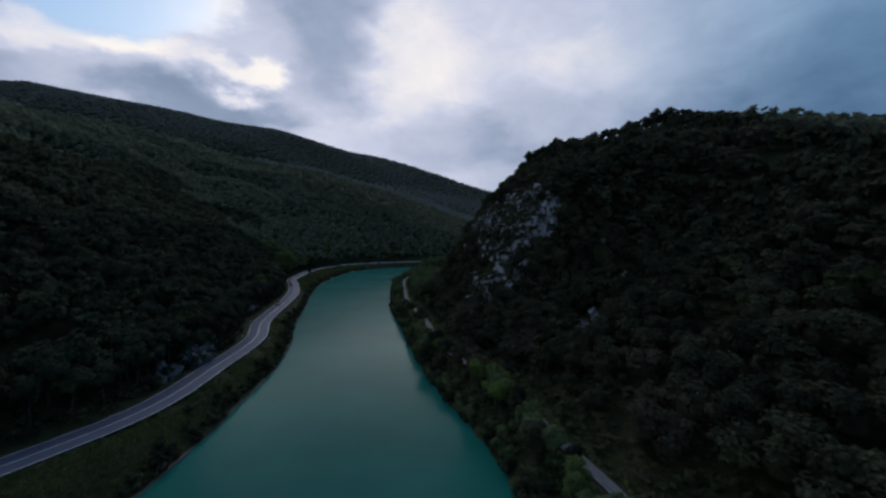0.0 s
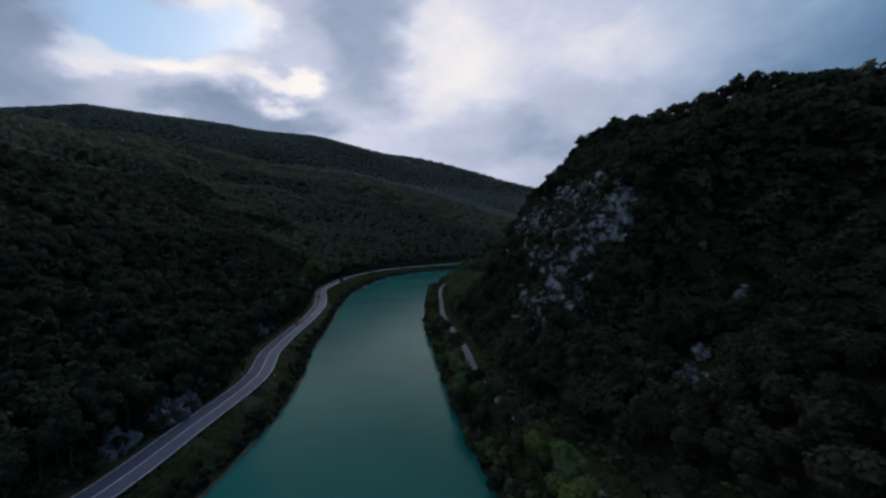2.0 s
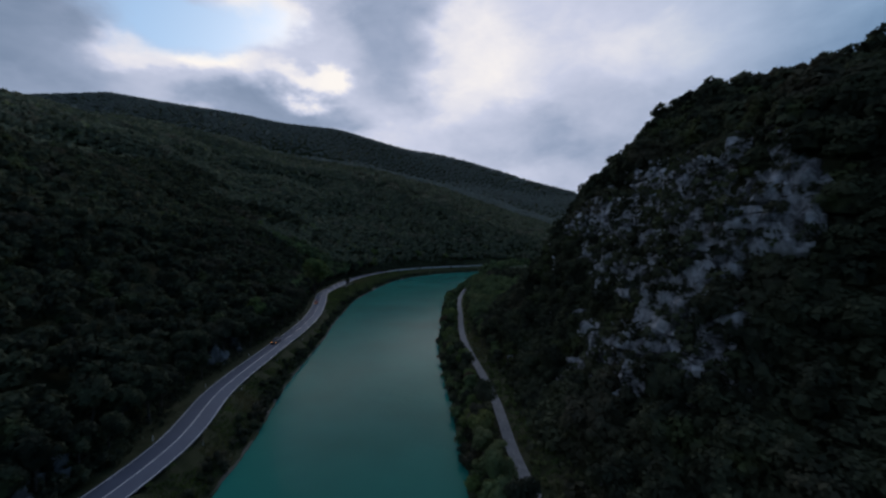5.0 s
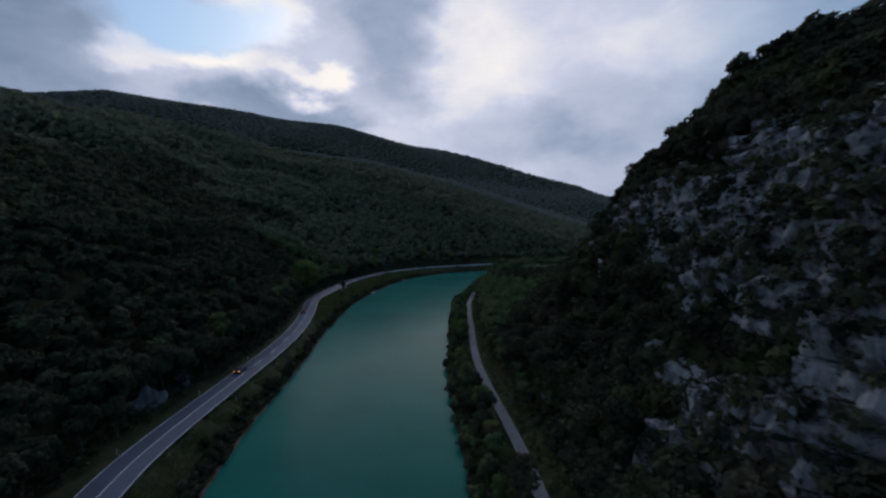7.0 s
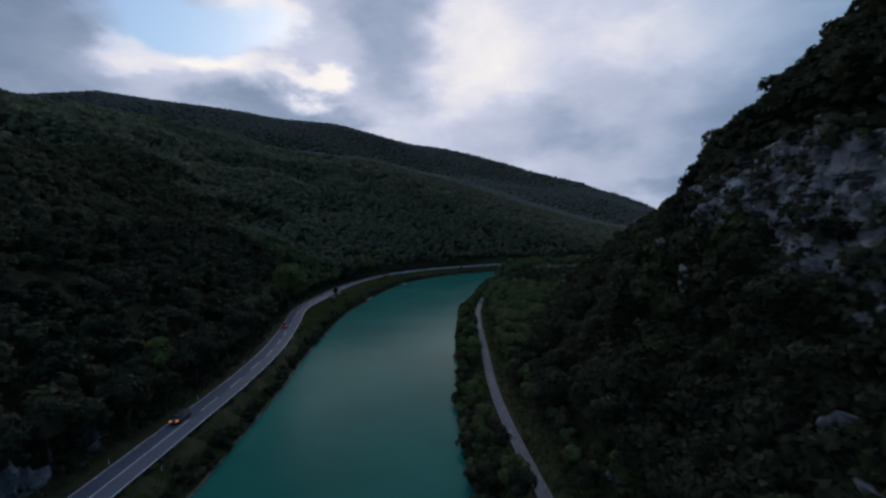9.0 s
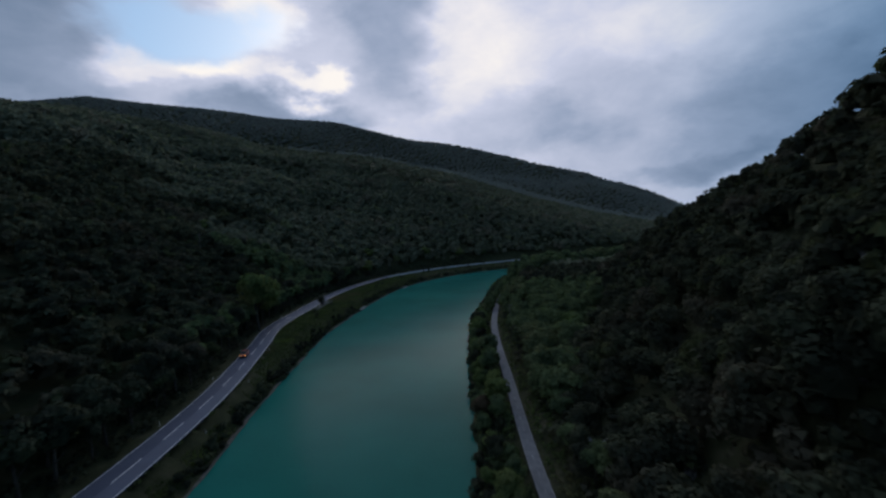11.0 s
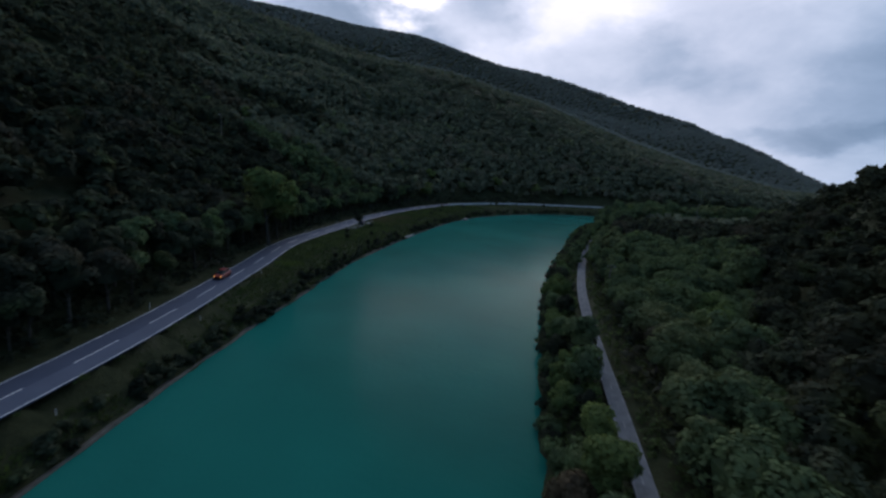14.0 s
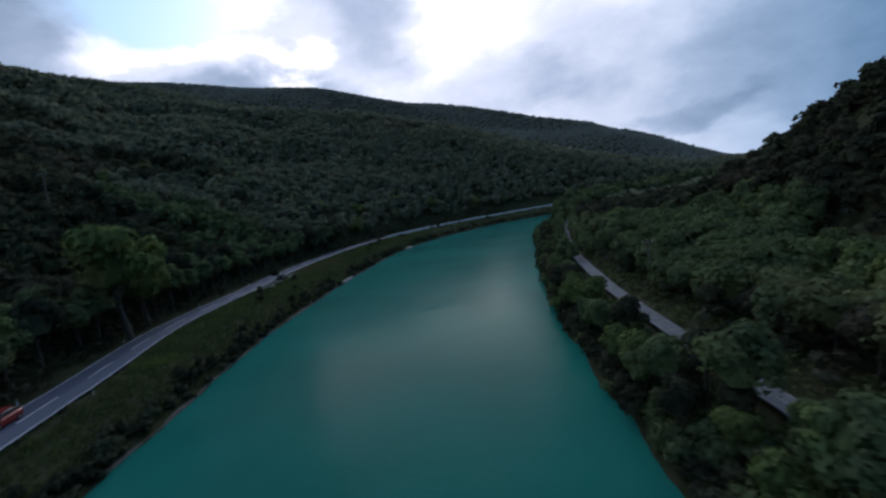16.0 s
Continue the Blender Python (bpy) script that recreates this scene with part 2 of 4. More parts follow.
# ---- the lie of the land ----
def spline(points, step=2.0):
    """A smooth line through the points, resampled at even steps."""
    p = np.array(points, float)
    p = np.vstack([2 * p[0] - p[1], p, 2 * p[-1] - p[-2]])
    out = []
    for i in range(1, len(p) - 2):
        u = np.linspace(0, 1, 40, endpoint=False)[:, None]
        a, b, c, d = p[i - 1], p[i], p[i + 1], p[i + 2]
        out.append(0.5 * (2 * b + (c - a) * u + (2 * a - 5 * b + 4 * c - d) * u ** 2 + (3 * b - a - 3 * c + d) * u ** 3))
    out = np.vstack(out)
    s = np.concatenate([[0], np.cumsum(np.hypot(*np.diff(out, axis=0).T))])
    even = np.arange(0, s[-1], step)
    return np.stack([np.interp(even, s, out[:, 0]), np.interp(even, s, out[:, 1])], 1)


ROAD = spline([(-150.0, -260.0), (-118.0, -150.0), (-88.0, -60.0), (-71.0, 0.0), (-59.3, 45.2), (-53.6, 70.0), (-56.8, 95.7), (-61.7, 122.1), (-72.1, 146.0), (-80.9, 176.3), (-88.4, 203.2), (-98.1, 230.4), (-113.1, 262.6), (-125.1, 287.2), (-132.0, 315.0), (-140.0, 352.0), (-143.0, 395.0), (-137.0, 442.0), (-112.0, 486.0), (-76.0, 519.0), (-38.0, 550.0), (20.0, 588.0), (120.0, 645.0), (320.0, 720.0), (700.0, 850.0)])
SHORE_L = spline([(-120.0, -260.0), (-92.0, -150.0), (-66.0, -60.0), (-50.0, 0.0), (-41.9, 45.0), (-42.8, 69.9), (-46.3, 91.8), (-49.9, 112.0), (-56.8, 135.1), (-65.3, 155.9), (-72.8, 178.1), (-81.2, 205.2), (-92.0, 235.7), (-100.8, 265.1), (-109.2, 293.9), (-115.8, 335.0), (-120.0, 375.0), (-120.0, 413.0), (-109.0, 452.0), (-89.0, 485.0), (-60.0, 509.0), (-22.0, 538.0), (34.0, 574.0), (135.0, 629.0), (330.0, 700.0), (710.0, 820.0)])
SHORE_R = spline([(-70.0, -260.0), (-40.0, -150.0), (-8.0, -60.0), (8.0, 0.0), (11.0, 40.0), (10.0, 62.0), (3.8, 79.7), (-4.2, 98.0), (-12.3, 120.9), (-22.1, 154.0), (-35.8, 200.1), (-47.0, 250.0), (-53.8, 286.1), (-57.5, 320.1), (-60.9, 380.0), (-61.0, 420.0), (-52.0, 455.0), (-25.0, 484.0), (28.0, 516.0), (140.0, 575.0), (335.0, 645.0), (715.0, 765.0)])
LANE = spline([(-50.0, -260.0), (-18.0, -150.0), (18.0, -60.0), (28.1, 0.0), (23.7, 44.8), (17.2, 67.4), (9.2, 92.1), (-1.2, 111.9), (-8.3, 130.9), (-15.2, 158.2), (-29.2, 202.7), (-38.3, 245.2), (-44.4, 275.1), (-48.4, 302.1), (-51.1, 340.0), (-50.0, 390.0), (-44.0, 432.0), (-22.0, 460.0), (38.0, 494.0), (150.0, 552.0), (340.0, 620.0), (720.0, 740.0)])


def distance(line, x, y, skip):
    """Signed distance from a line: positive on its right-hand side, going along it."""
    x, y = x.astype(np.float32), y.astype(np.float32)
    best, sign = np.full(x.shape, 1e9, np.float32), np.ones(x.shape, np.float32)
    corners = line[::skip].astype(np.float32)
    for (ax, ay), (bx, by) in zip(corners[:-1], corners[1:]):
        ux, uy = bx - ax, by - ay
        px, py = x - ax, y - ay
        t = np.clip((px * ux + py * uy) / (ux * ux + uy * uy), 0, 1)
        qx, qy = px - t * ux, py - t * uy
        d = qx * qx + qy * qy
        near = d < best
        best[near] = d[near]
        sign[near] = np.where((ux * qy - uy * qx)[near] < 0, 1, -1)
    return np.sqrt(best) * sign


TABLES = {}
TABLE_X, TABLE_Y = np.arange(-480, 304, 3.0), np.arange(-60, 643, 3.0)


def beside(line, x, y):
    """The same distance, read from a table along the river and worked out farther off."""
    key = id(line)
    if key not in TABLES:
        tx, ty = np.meshgrid(TABLE_X, TABLE_Y)
        TABLES[key] = distance(line, tx, ty, 2).astype(float)
    table = TABLES[key]
    u, v = (x - TABLE_X[0]) / 3.0, (y - TABLE_Y[0]) / 3.0
    inside = (u >= 0) & (v >= 0) & (u < len(TABLE_X) - 1) & (v < len(TABLE_Y) - 1)
    i, j = np.clip(u, 0, len(TABLE_X) - 2).astype(int), np.clip(v, 0, len(TABLE_Y) - 2).astype(int)
    a, b = u - i, v - j
    out = (table[j, i] * (1 - a) + table[j, i + 1] * a) * (1 - b) + (table[j + 1, i] * (1 - a) + table[j + 1, i + 1] * a) * b
    if not inside.all():
        out[~inside] = distance(line, x[~inside], y[~inside], 14)
    return out


def smoothstep(v, low, high):
    u = np.clip((v - low) / (high - low), 0, 1)
    return u * u * (3 - 2 * u)


def waves(x, y, size, seed=0.0):
    """Gentle uneven relief between -1 and 1."""
    a, b = x / size + seed, y / size - seed
    return (np.sin(1.3 * a + 1.7 * np.sin(0.7 * b)) + np.sin(1.1 * b + 1.4 * np.sin(0.9 * a + 2.0)) + np.sin(0.8 * (a + b) + 1.2 * np.sin(1.7 * a - 0.6 * b))) / 3


def height(x, y):
    """The height of the ground, with the river bed below 0."""
    road = beside(ROAD, x, y)
    left = beside(SHORE_L, x, y)
    right = beside(SHORE_R, x, y)
    lane = beside(LANE, x, y)
    up = -road  # away from the river on the road's side
    # the wooded valley side above the road, sinking towards the bend, and the mountain behind it
    hill = np.interp(up, [5.5, 8, 14, 30, 100, 220, 340, 430, 600, 1000], [0, 0.8, 5, 16, 56, 118, 164, 176, 160, 130])
    hill = hill + smoothstep(up, 20, 140) * (13 * waves(x, y, 52) + 8 * waves(x, y, 21, 3.0))
    turn = np.degrees(np.arctan2(x + 55, y - 225))
    reach = np.hypot(x + 55, y - 225)
    limit = np.interp(turn, [-50, -10], [17, 12]) + reach * np.tan(np.radians(np.interp(turn, [-90, -70, -56, -37, -23, -11, 0, 8, 16, 40], [18.6, 17.8, 17.8, 13.8, 12.0, 8.8, 4.6, 2.0, 0.0, -0.5])))
    hill = 4.5 + np.where(hill < limit - 15, hill, limit - 15 * np.exp(-np.maximum(hill - limit + 15, 0) / 15))
    az = np.degrees(np.arctan2(x - 5, y))
    far = np.hypot(x - 5, y)
    away = np.interp(az, [-60, -30, -15, 0, 16], [1750, 1750, 2350, 2500, 2500])
    crest = 24 + away * np.tan(np.radians(np.interp(az, [-75, -58, -49, -40, -26, -18, -9, 0, 3.5, 10, 16, 40], [8, 11.7, 13.75, 13.4, 12.35, 10.75, 8.9, 6.1, 5.3, 2.7, -0.2, -1.2])))
    mountain = np.where(up > 0, crest * np.exp(-((far - away) / (0.43 * away)) ** 2), 0)
    mountain = mountain * smoothstep(up, 150, 800) + 10 * waves(x, y, 110, 1.0) * smoothstep(up, 200, 600) * np.clip(crest / 200, 0, 1)
    hill = np.where(up > 120, np.maximum(hill, mountain), hill)
    # the left verge, between road and water
    verge = np.where(left < 0, np.interp(-left, [0, 2.5, 6, 12], [0.1, 1.6, 3.6, 4.3]), 0)
    # the other side: a terrace by the lane, then the hill with the cliff
    face = smoothstep(y, 110, 134) * (1 - smoothstep(y, 192, 222))
    plain_width = np.interp(y, [60, 110, 225, 250, 280, 330, 420, 520], [6, 8, 12, 16, 28, 36, 46, 30])
    slope = np.interp(y, [0, 100, 200, 250, 330, 360, 400, 450], [0.62, 0.66, 0.85, 0.95, 0.9, 0.75, 0.55, 0.35])
    side = 4.2 + np.maximum(lane - plain_width, 0) * slope
    steep = 4.2 + np.interp(lane, [0, 5, 13, 17, 24, 28, 33, 50, 62, 75, 95, 160], [0, 0.5, 6, 12, 29, 36, 46.5, 59.5, 64.5, 69, 73, 92])
    side = side * (1 - face) + steep * face
    dome = np.interp(y, [-60, 0, 60, 115, 173, 215, 240, 262, 293, 340, 400, 520], [30, 36, 46, 57.5, 73, 88, 82, 70, 49, 40.5, 50, 32])
    bulk = np.where(side < dome - 14, side, dome - 14 * np.exp(-np.maximum(side - dome + 14, 0) / 14))
    bulk = bulk + smoothstep(lane, 40, 90) * (3 * waves(x, y, 30, 5.0) + 1.5 * waves(x, y, 12, 7.0))
    bulk = bulk + 3.2 * smoothstep(lane, 60, 100) * (1 - 0.6 * smoothstep(lane, 105, 150)) * smoothstep(y, 130, 190) * (1 - smoothstep(y, 230, 270))
    bulk = bulk + 3.0 * np.exp(-((y - 198) / 14) ** 2 - ((lane - 58) / 11) ** 2) + 10.0 * np.exp(-((y - 230) / 18) ** 2 - ((lane - 80) / 20) ** 2) - 4.0 * np.exp(-((y - 156) / 16) ** 2 - ((lane - 50) / 16) ** 2) - 1.8 * np.exp(-((y - 193) / 8) ** 2 - ((lane - 34) / 7) ** 2)
    bank = np.interp(right, [0, 1.5, 5, 8], [0.1, 1.2, 3.2, 3.9])
    bulk = np.where(lane < 2.5, bank, bulk)
    river = -0.2 - 2.5 * smoothstep(np.minimum(left, -right), 0, 8)
    z = np.where(left > 0, river, np.where(road < -3.4, hill, np.where(road < 3.6, 4.3, verge)))
    z = np.where(right > 0, bulk, z)
    z = np.where(np.abs(road) < 5.5, np.minimum(z, 4.3), z)
    return np.where(np.abs(lane) < 3.0, np.minimum(z, 4.0), z)


# ---- building ----
def mesh_from(name, verts, faces, materials, smooth=False):
    me = bpy.data.meshes.new(name)
    me.from_pydata([tuple(v) for v in np.asarray(verts).tolist()], [], [tuple(int(i) for i in f) for f in faces] if isinstance(faces, list) else faces.tolist())
    for m in materials:
        me.materials.append(m)
    if smooth:
        me.polygons.foreach_set("use_smooth", np.ones(len(me.polygons), bool))
    me.update()
    return me


def triangles(name, corners, materials, kinds=None):
    """A mesh of loose triangles from an array of n x 3 x 3 corners."""
    count = len(corners)
    me = bpy.data.meshes.new(name)
    me.vertices.add(count * 3)
    me.vertices.foreach_set("co", corners.reshape(-1).astype(np.float32))
    me.loops.add(count * 3)
    me.loops.foreach_set("vertex_index", np.arange(count * 3, dtype=np.int32))
    me.polygons.add(count)
    me.polygons.foreach_set("loop_start", np.arange(0, count * 3, 3, dtype=np.int32))
    for m in materials:
        me.materials.append(m)
    if kinds is not None:
        me.polygons.foreach_set("material_index", kinds.astype(np.int32))
    me.update(calc_edges=True)
    return me


def part(name, me, parent, label=""):
    ob = new(name, me)
    ob.parent = parent
    return tagged(ob, label)


# ground: one sheet, fine along the river and coarser towards the horizon
def axis(low, high, step, reach, grow=1.12):
    mid = list(np.arange(low, high + step, step))
    out, gap = [], step
    while mid[-1] + sum(out) < reach and len(out) < 80:
        gap = min(gap * grow, 260)
        out.append(gap)
    after = np.cumsum(out) + mid[-1]
    return np.concatenate([(mid[0] - np.cumsum(out))[::-1], mid, after])


gx, gy = axis(-330, 180, 2.8, 4600), axis(-40, 560, 2.8, 4600)
X, Y = np.meshgrid(gx, gy)
Z = height(X.ravel(), Y.ravel()).reshape(X.shape)
rows, cols = X.shape
at = np.arange(rows * cols).reshape(rows, cols)
quads = np.stack([at[:-1, :-1], at[:-1, 1:], at[1:, 1:], at[1:, :-1]], -1).reshape(-1, 4)
ground = new("ground", mesh_from("ground", np.stack([X, Y, Z], -1).reshape(-1, 3), quads, [GROUND], True))
tagged(ground, "dark wooded valley floor and hillsides along the river", "ground", kind="structure")

water = new("water", mesh_from("water", [(-900, -700, 0), (900, -700, 0), (900, 1000, 0), (-900, 1000, 0)], [(0, 1, 2, 3)], [WATER]))
tagged(water, "calm teal river water reflecting an overcast sky", "river", kind="structure")


def ribbon(name, line, offsets, z, mat, start=0, end=None):
    """A strip along a line between two side offsets, with a little thickness."""
    pts = line[start:end]
    tangent = np.gradient(pts, axis=0)
    tangent /= np.linalg.norm(tangent, axis=1)[:, None]
    side = np.stack([tangent[:, 1], -tangent[:, 0]], 1)
    a, b = pts + side * offsets[0], pts + side * offsets[1]
    level = np.full((len(pts), 1), z)
    low = level - 0.12
    verts = np.concatenate([np.hstack([a, level]), np.hstack([b, level]), np.hstack([a, low]), np.hstack([b, low])])
    m = len(pts)
    i = np.arange(m - 1)
    faces = np.concatenate([np.stack([i, i + m, i + 1 + m, i + 1], 1), np.stack([i + 2 * m, i, i + 1, i + 1 + 2 * m], 1), np.stack([i + m, i + 3 * m, i + 3 * m + 1, i + m + 1], 1)])
    return mesh_from(name, verts, faces, [mat])


road = new("road", ribbon("road", ROAD, (-3.0, 3.0), 4.5, ASPHALT))
tagged(road, "two-lane grey asphalt road along the river bank", "road", kind="structure")
part("lane_surface", ribbon("lane_surface", ROAD, (0.05, 2.75), 4.504, ASPHALT_PALE), road, "paler lane on the river side")
for offset in (-2.82, 2.82):
    part("edge_line", ribbon("edge_line", ROAD, (offset - 0.07, offset + 0.07), 4.510, PAINT), road, "worn white edge line")
part("centre_line", ribbon("centre_line", ROAD, (-0.08, 0.08), 4.511, PAINT, 60, 232), road, "worn white centre line")


def stretch_of(line, start, length, offsets, z, mat, name):
    """A short strip of a line, from metres along it."""
    s = np.arange(len(line)) * 2.0
    at = np.linspace(start, start + length, 4)
    return ribbon(name, np.stack([np.interp(at, s, line[:, 0]), np.interp(at, s, line[:, 1])], 1), offsets, z, mat)


for start in np.arange(466, 980, 12.0):
    part("centre_dash", stretch_of(ROAD, start, 6.3, (-0.08, 0.08), 4.511, PAINT, "centre_dash"), road)
lane = new("path", ribbon("path", LANE, (-0.95, 0.95), 4.2, GRAVEL))
tagged(lane, "narrow pale paved cycle path beside the river", "path", kind="structure")


for start in np.arange(300, 620, 4.0):
    part("centre_dash", stretch_of(LANE, start, 1.3, (-0.05, 0.05), 4.207, WORN, "centre_dash"), lane)
for offset in (-0.84, 0.84):
    part("edge_line", ribbon("edge_line", LANE, (offset - 0.04, offset + 0.04), 4.206, WORN), lane, "thin worn edge line")


# the stony foot of the left bank, and the low kerb above the lane
def edging(name, line, offset, width, low, high, mat, start, end):
    """A low uneven wall along a line."""
    pts = line[start:end]
    tangent = np.gradient(pts, axis=0)
    tangent /= np.linalg.norm(tangent, axis=1)[:, None]
    side = np.stack([tangent[:, 1], -tangent[:, 0]], 1)
    m = len(pts)
    sway = 0.35 * waves(pts[:, 0], pts[:, 1], 5.0)[:, None] + 0.15 * waves(pts[:, 0], pts[:, 1], 1.3)[:, None]
    ring = []
    for o, z in ((offset - width / 2, low), (offset - width * 0.42, high), (offset + width * 0.42, high), (offset + width / 2, low)):
        top = z + 0.12 * waves(pts[:, 0], pts[:, 1], 2.1, o) * (z == high)
        ring.append(np.hstack([pts + side * (o + sway), np.broadcast_to(np.asarray(top).reshape(-1, 1), (m, 1))]))
    i = np.arange(m - 1)
    faces = np.concatenate([np.stack([i + k * m, i + k * m + 1, i + (k + 1) * m + 1, i + (k + 1) * m], 1) for k in range(3)])
    return mesh_from(name, np.concatenate(ring), faces, [mat], True)


tagged(new("bank_edging", edging("bank_edging", SHORE_L, 0.1, 0.9, -0.6, 0.16, EDGING, 140, 420)), "low pale stone edging at the foot of the river bank", "bank", kind="structure")
tagged(new("kerb", edging("kerb", LANE, 6.0, 0.5, 3.6, 4.75, EDGING, 195, 232)), "low stone kerb above the cycle path", "kerb", kind="structure")


first = int(np.argmax(ROAD[:, 1] > 428))
last = int(np.argmax((ROAD[:, 1] > 428) & (ROAD[:, 0] > 10)))
tagged(new("parapet", edging("parapet", ROAD, 3.6, 0.7, 4.2, 5.5, CONCRETE_PALE, first, last)), "low pale concrete parapet along the road round the bend", "parapet", kind="structure")


# ---- the cliff ----
def rocky(p, size):
    """Blocky relief: cells of rock with cracks between them."""
    near = noise.voronoi(Vector(p) / size)[0]
    return min(near[1] - near[0], 0.5)


def bump_at(v, mid, wide):
    return np.exp(-((v - mid) / wide) ** 2)


def cliff_mask(y, z):
    """Over 0 where the rock lies bare: a tall upper wall that runs out to a nose, and a broken apron under it."""
    wall = 1.25 * smoothstep(y, 114, 131) * bump_at(y, 153, 34) * bump_at(z, np.interp(y, [122, 145, 162, 180, 197], [36, 39, 40.5, 41, 43]), np.interp(y, [122, 145, 165, 180, 197], [12, 14, 11.5, 8, 6]))
    nose = 0.9 * bump_at(y, 188, 10) * bump_at(z, 42, 7)
    apron = 0.92 * bump_at(y, 142, 18) * bump_at(z, np.interp(y, [120, 150, 175], [21, 16, 15]), 9)
    return 1.5 * np.maximum(np.maximum(wall, nose), apron) - 0.55


CRAGS = ((28.8, 101.8, 2.1), (32.0, 105.0, 1.4), (35.2, 103.4, 1.4), (30.4, 99.0, 1.4), (41.4, 112.2, 1.6), (44.4, 110.4, 0.9), (21.4, 102.0, 1.3), (37.8, 119.0, 1.0))


def clear_of_crags(x, y, room):
    """True where nothing grows over the single crags on the hillside or before their faces."""
    free = np.ones(np.shape(x), bool)
    for cx, cy, r in CRAGS:
        free &= np.hypot(x - cx + 1.3, y - cy + 1.3) > r + room
    return free


def rock_sheet(lanes, stations, amount):
    """A sheet of broken rock that follows the ground and stands out of it where the cliff lies bare."""
    s = np.arange(len(LANE)) * 2.0
    along = np.interp(stations, LANE[:, 1], s)
    cx, cy = np.interp(along, s, LANE[:, 0]), np.interp(along, s, LANE[:, 1])
    tx, ty = np.gradient(cx), np.gradient(cy)
    norm = np.hypot(tx, ty)
    sx, sy = ty / norm, -tx / norm
    D, I = np.meshgrid(lanes, np.arange(len(stations)))
    gx, gy = cx[I] + sx[I] * D, cy[I] + sy[I] * D
    gz = height(gx.ravel(), gy.ravel()).reshape(gx.shape)
    P = np.stack([gx, gy, gz], -1)
    du, dv = np.gradient(P, axis=0), np.gradient(P, axis=1)
    nrm = np.cross(dv, du)
    nrm /= np.linalg.norm(nrm, axis=-1)[..., None]
    nrm *= np.sign(nrm[..., 2:3])
    bare = cliff_mask(gy, gz)
    push = np.zeros(gx.shape)
    for i in range(gx.shape[0]):
        for j in range(gx.shape[1]):
            p = P[i, j]
            q = Vector((p[0], p[1], p[2] * 1.3))
            m = bare[i, j] + 0.78 * noise.fractal(q * 0.11, 0.85, 2.0, 4) + 0.25 * noise.noise(q * 0.4)
            bed = p[2] - 0.13 * p[1] + 0.1 * p[0] + 2.0 * noise.noise(q * 0.08)
            ledge = (bed / 6.5) % 1.0
            small = (bed / 2.1 + 0.3) % 1.0
            block = Vector((p[0], p[1], p[2] * 0.7))
            column = Vector((p[0], p[1], p[2] * 0.38))
            relief = 0.7 * ledge + 0.35 * small + 1.9 * rocky(block, 5.2) + 2.4 * rocky(column, 2.7) + 0.9 * rocky(block + Vector((9, 3, 1)), 1.3) + 0.6 * noise.fractal(q * 0.5, 0.9, 2.0, 3)
            edge = min(max((m + 0.10) / 0.2, 0), 1)
            edge = edge * edge * (3 - 2 * edge)
            push[i, j] = -1.6 + edge * (1.4 + 0.9 * min(max(m, 0), 1) + amount * relief)
    P = P + nrm * push[..., None]
    r, c = gx.shape
    at = np.arange(r * c).reshape(r, c)
    faces = np.stack([at[:-1, :-1], at[:-1, 1:], at[1:, 1:], at[1:, :-1]], -1).reshape(-1, 4)
    return P, push, faces


P, push, faces = rock_sheet(np.concatenate([np.arange(5, 13, 0.4), np.arange(13, 32, 0.2), np.arange(32, 52, 0.4)]), np.arange(108, 216, 0.42), 0.95)
cliff = new("cliff", mesh_from("cliff", P.reshape(-1, 3), faces, [ROCK]))
tagged(cliff, "steep broken pale grey limestone cliff above the cycle path", "cliff", kind="structure")
CLIFF_SPOTS, CLIFF_PUSH = P.reshape(-1, 3), push.ravel()


def outcrop(seed, radius, tall, label, mat):
    """A craggy lump of rock, its foot in the ground."""
    bm = bmesh.new()
    bmesh.ops.create_icosphere(bm, subdivisions=4, radius=1.0)
    off = Vector((seed * 3.1, seed * 1.7, seed))
    for v in bm.verts:
        q = Vector((v.co.x * radius, v.co.y * radius, v.co.z * tall))
        push = 0.62 + 0.85 * rocky(q + off * 5, 2.6) + 0.45 * rocky(q + off, 1.0) + 0.5 * noise.fractal(q * 0.4 + off, 1.0, 2.0, 3)
        v.co = q * push
    me = bpy.data.meshes.new("rock_outcrop")
    bm.to_mesh(me)
    bm.free()
    me.materials.append(mat)
    return tagged(new("rock_outcrop", me), label, "rock", "rock outcrops on the slopes")


# ---- trees ----
rng = np.random.default_rng(7)


def core(seed, radius, tall, detail):
    """Corners of a rough inner mass of foliage that closes a crown."""
    r = np.random.default_rng(seed + 999)
    bm = bmesh.new()
    bmesh.ops.create_icosphere(bm, subdivisions=detail, radius=1.0)
    for v in bm.verts:
        v.co = Vector((v.co.x * radius, v.co.y * radius, v.co.z * tall)) * r.uniform(0.5, 0.74)
        v.co.z = max(v.co.z, -0.35 * tall)
    out = np.array([[tuple(v.co) for v in f.verts] for f in bm.faces])
    bm.free()
    return out


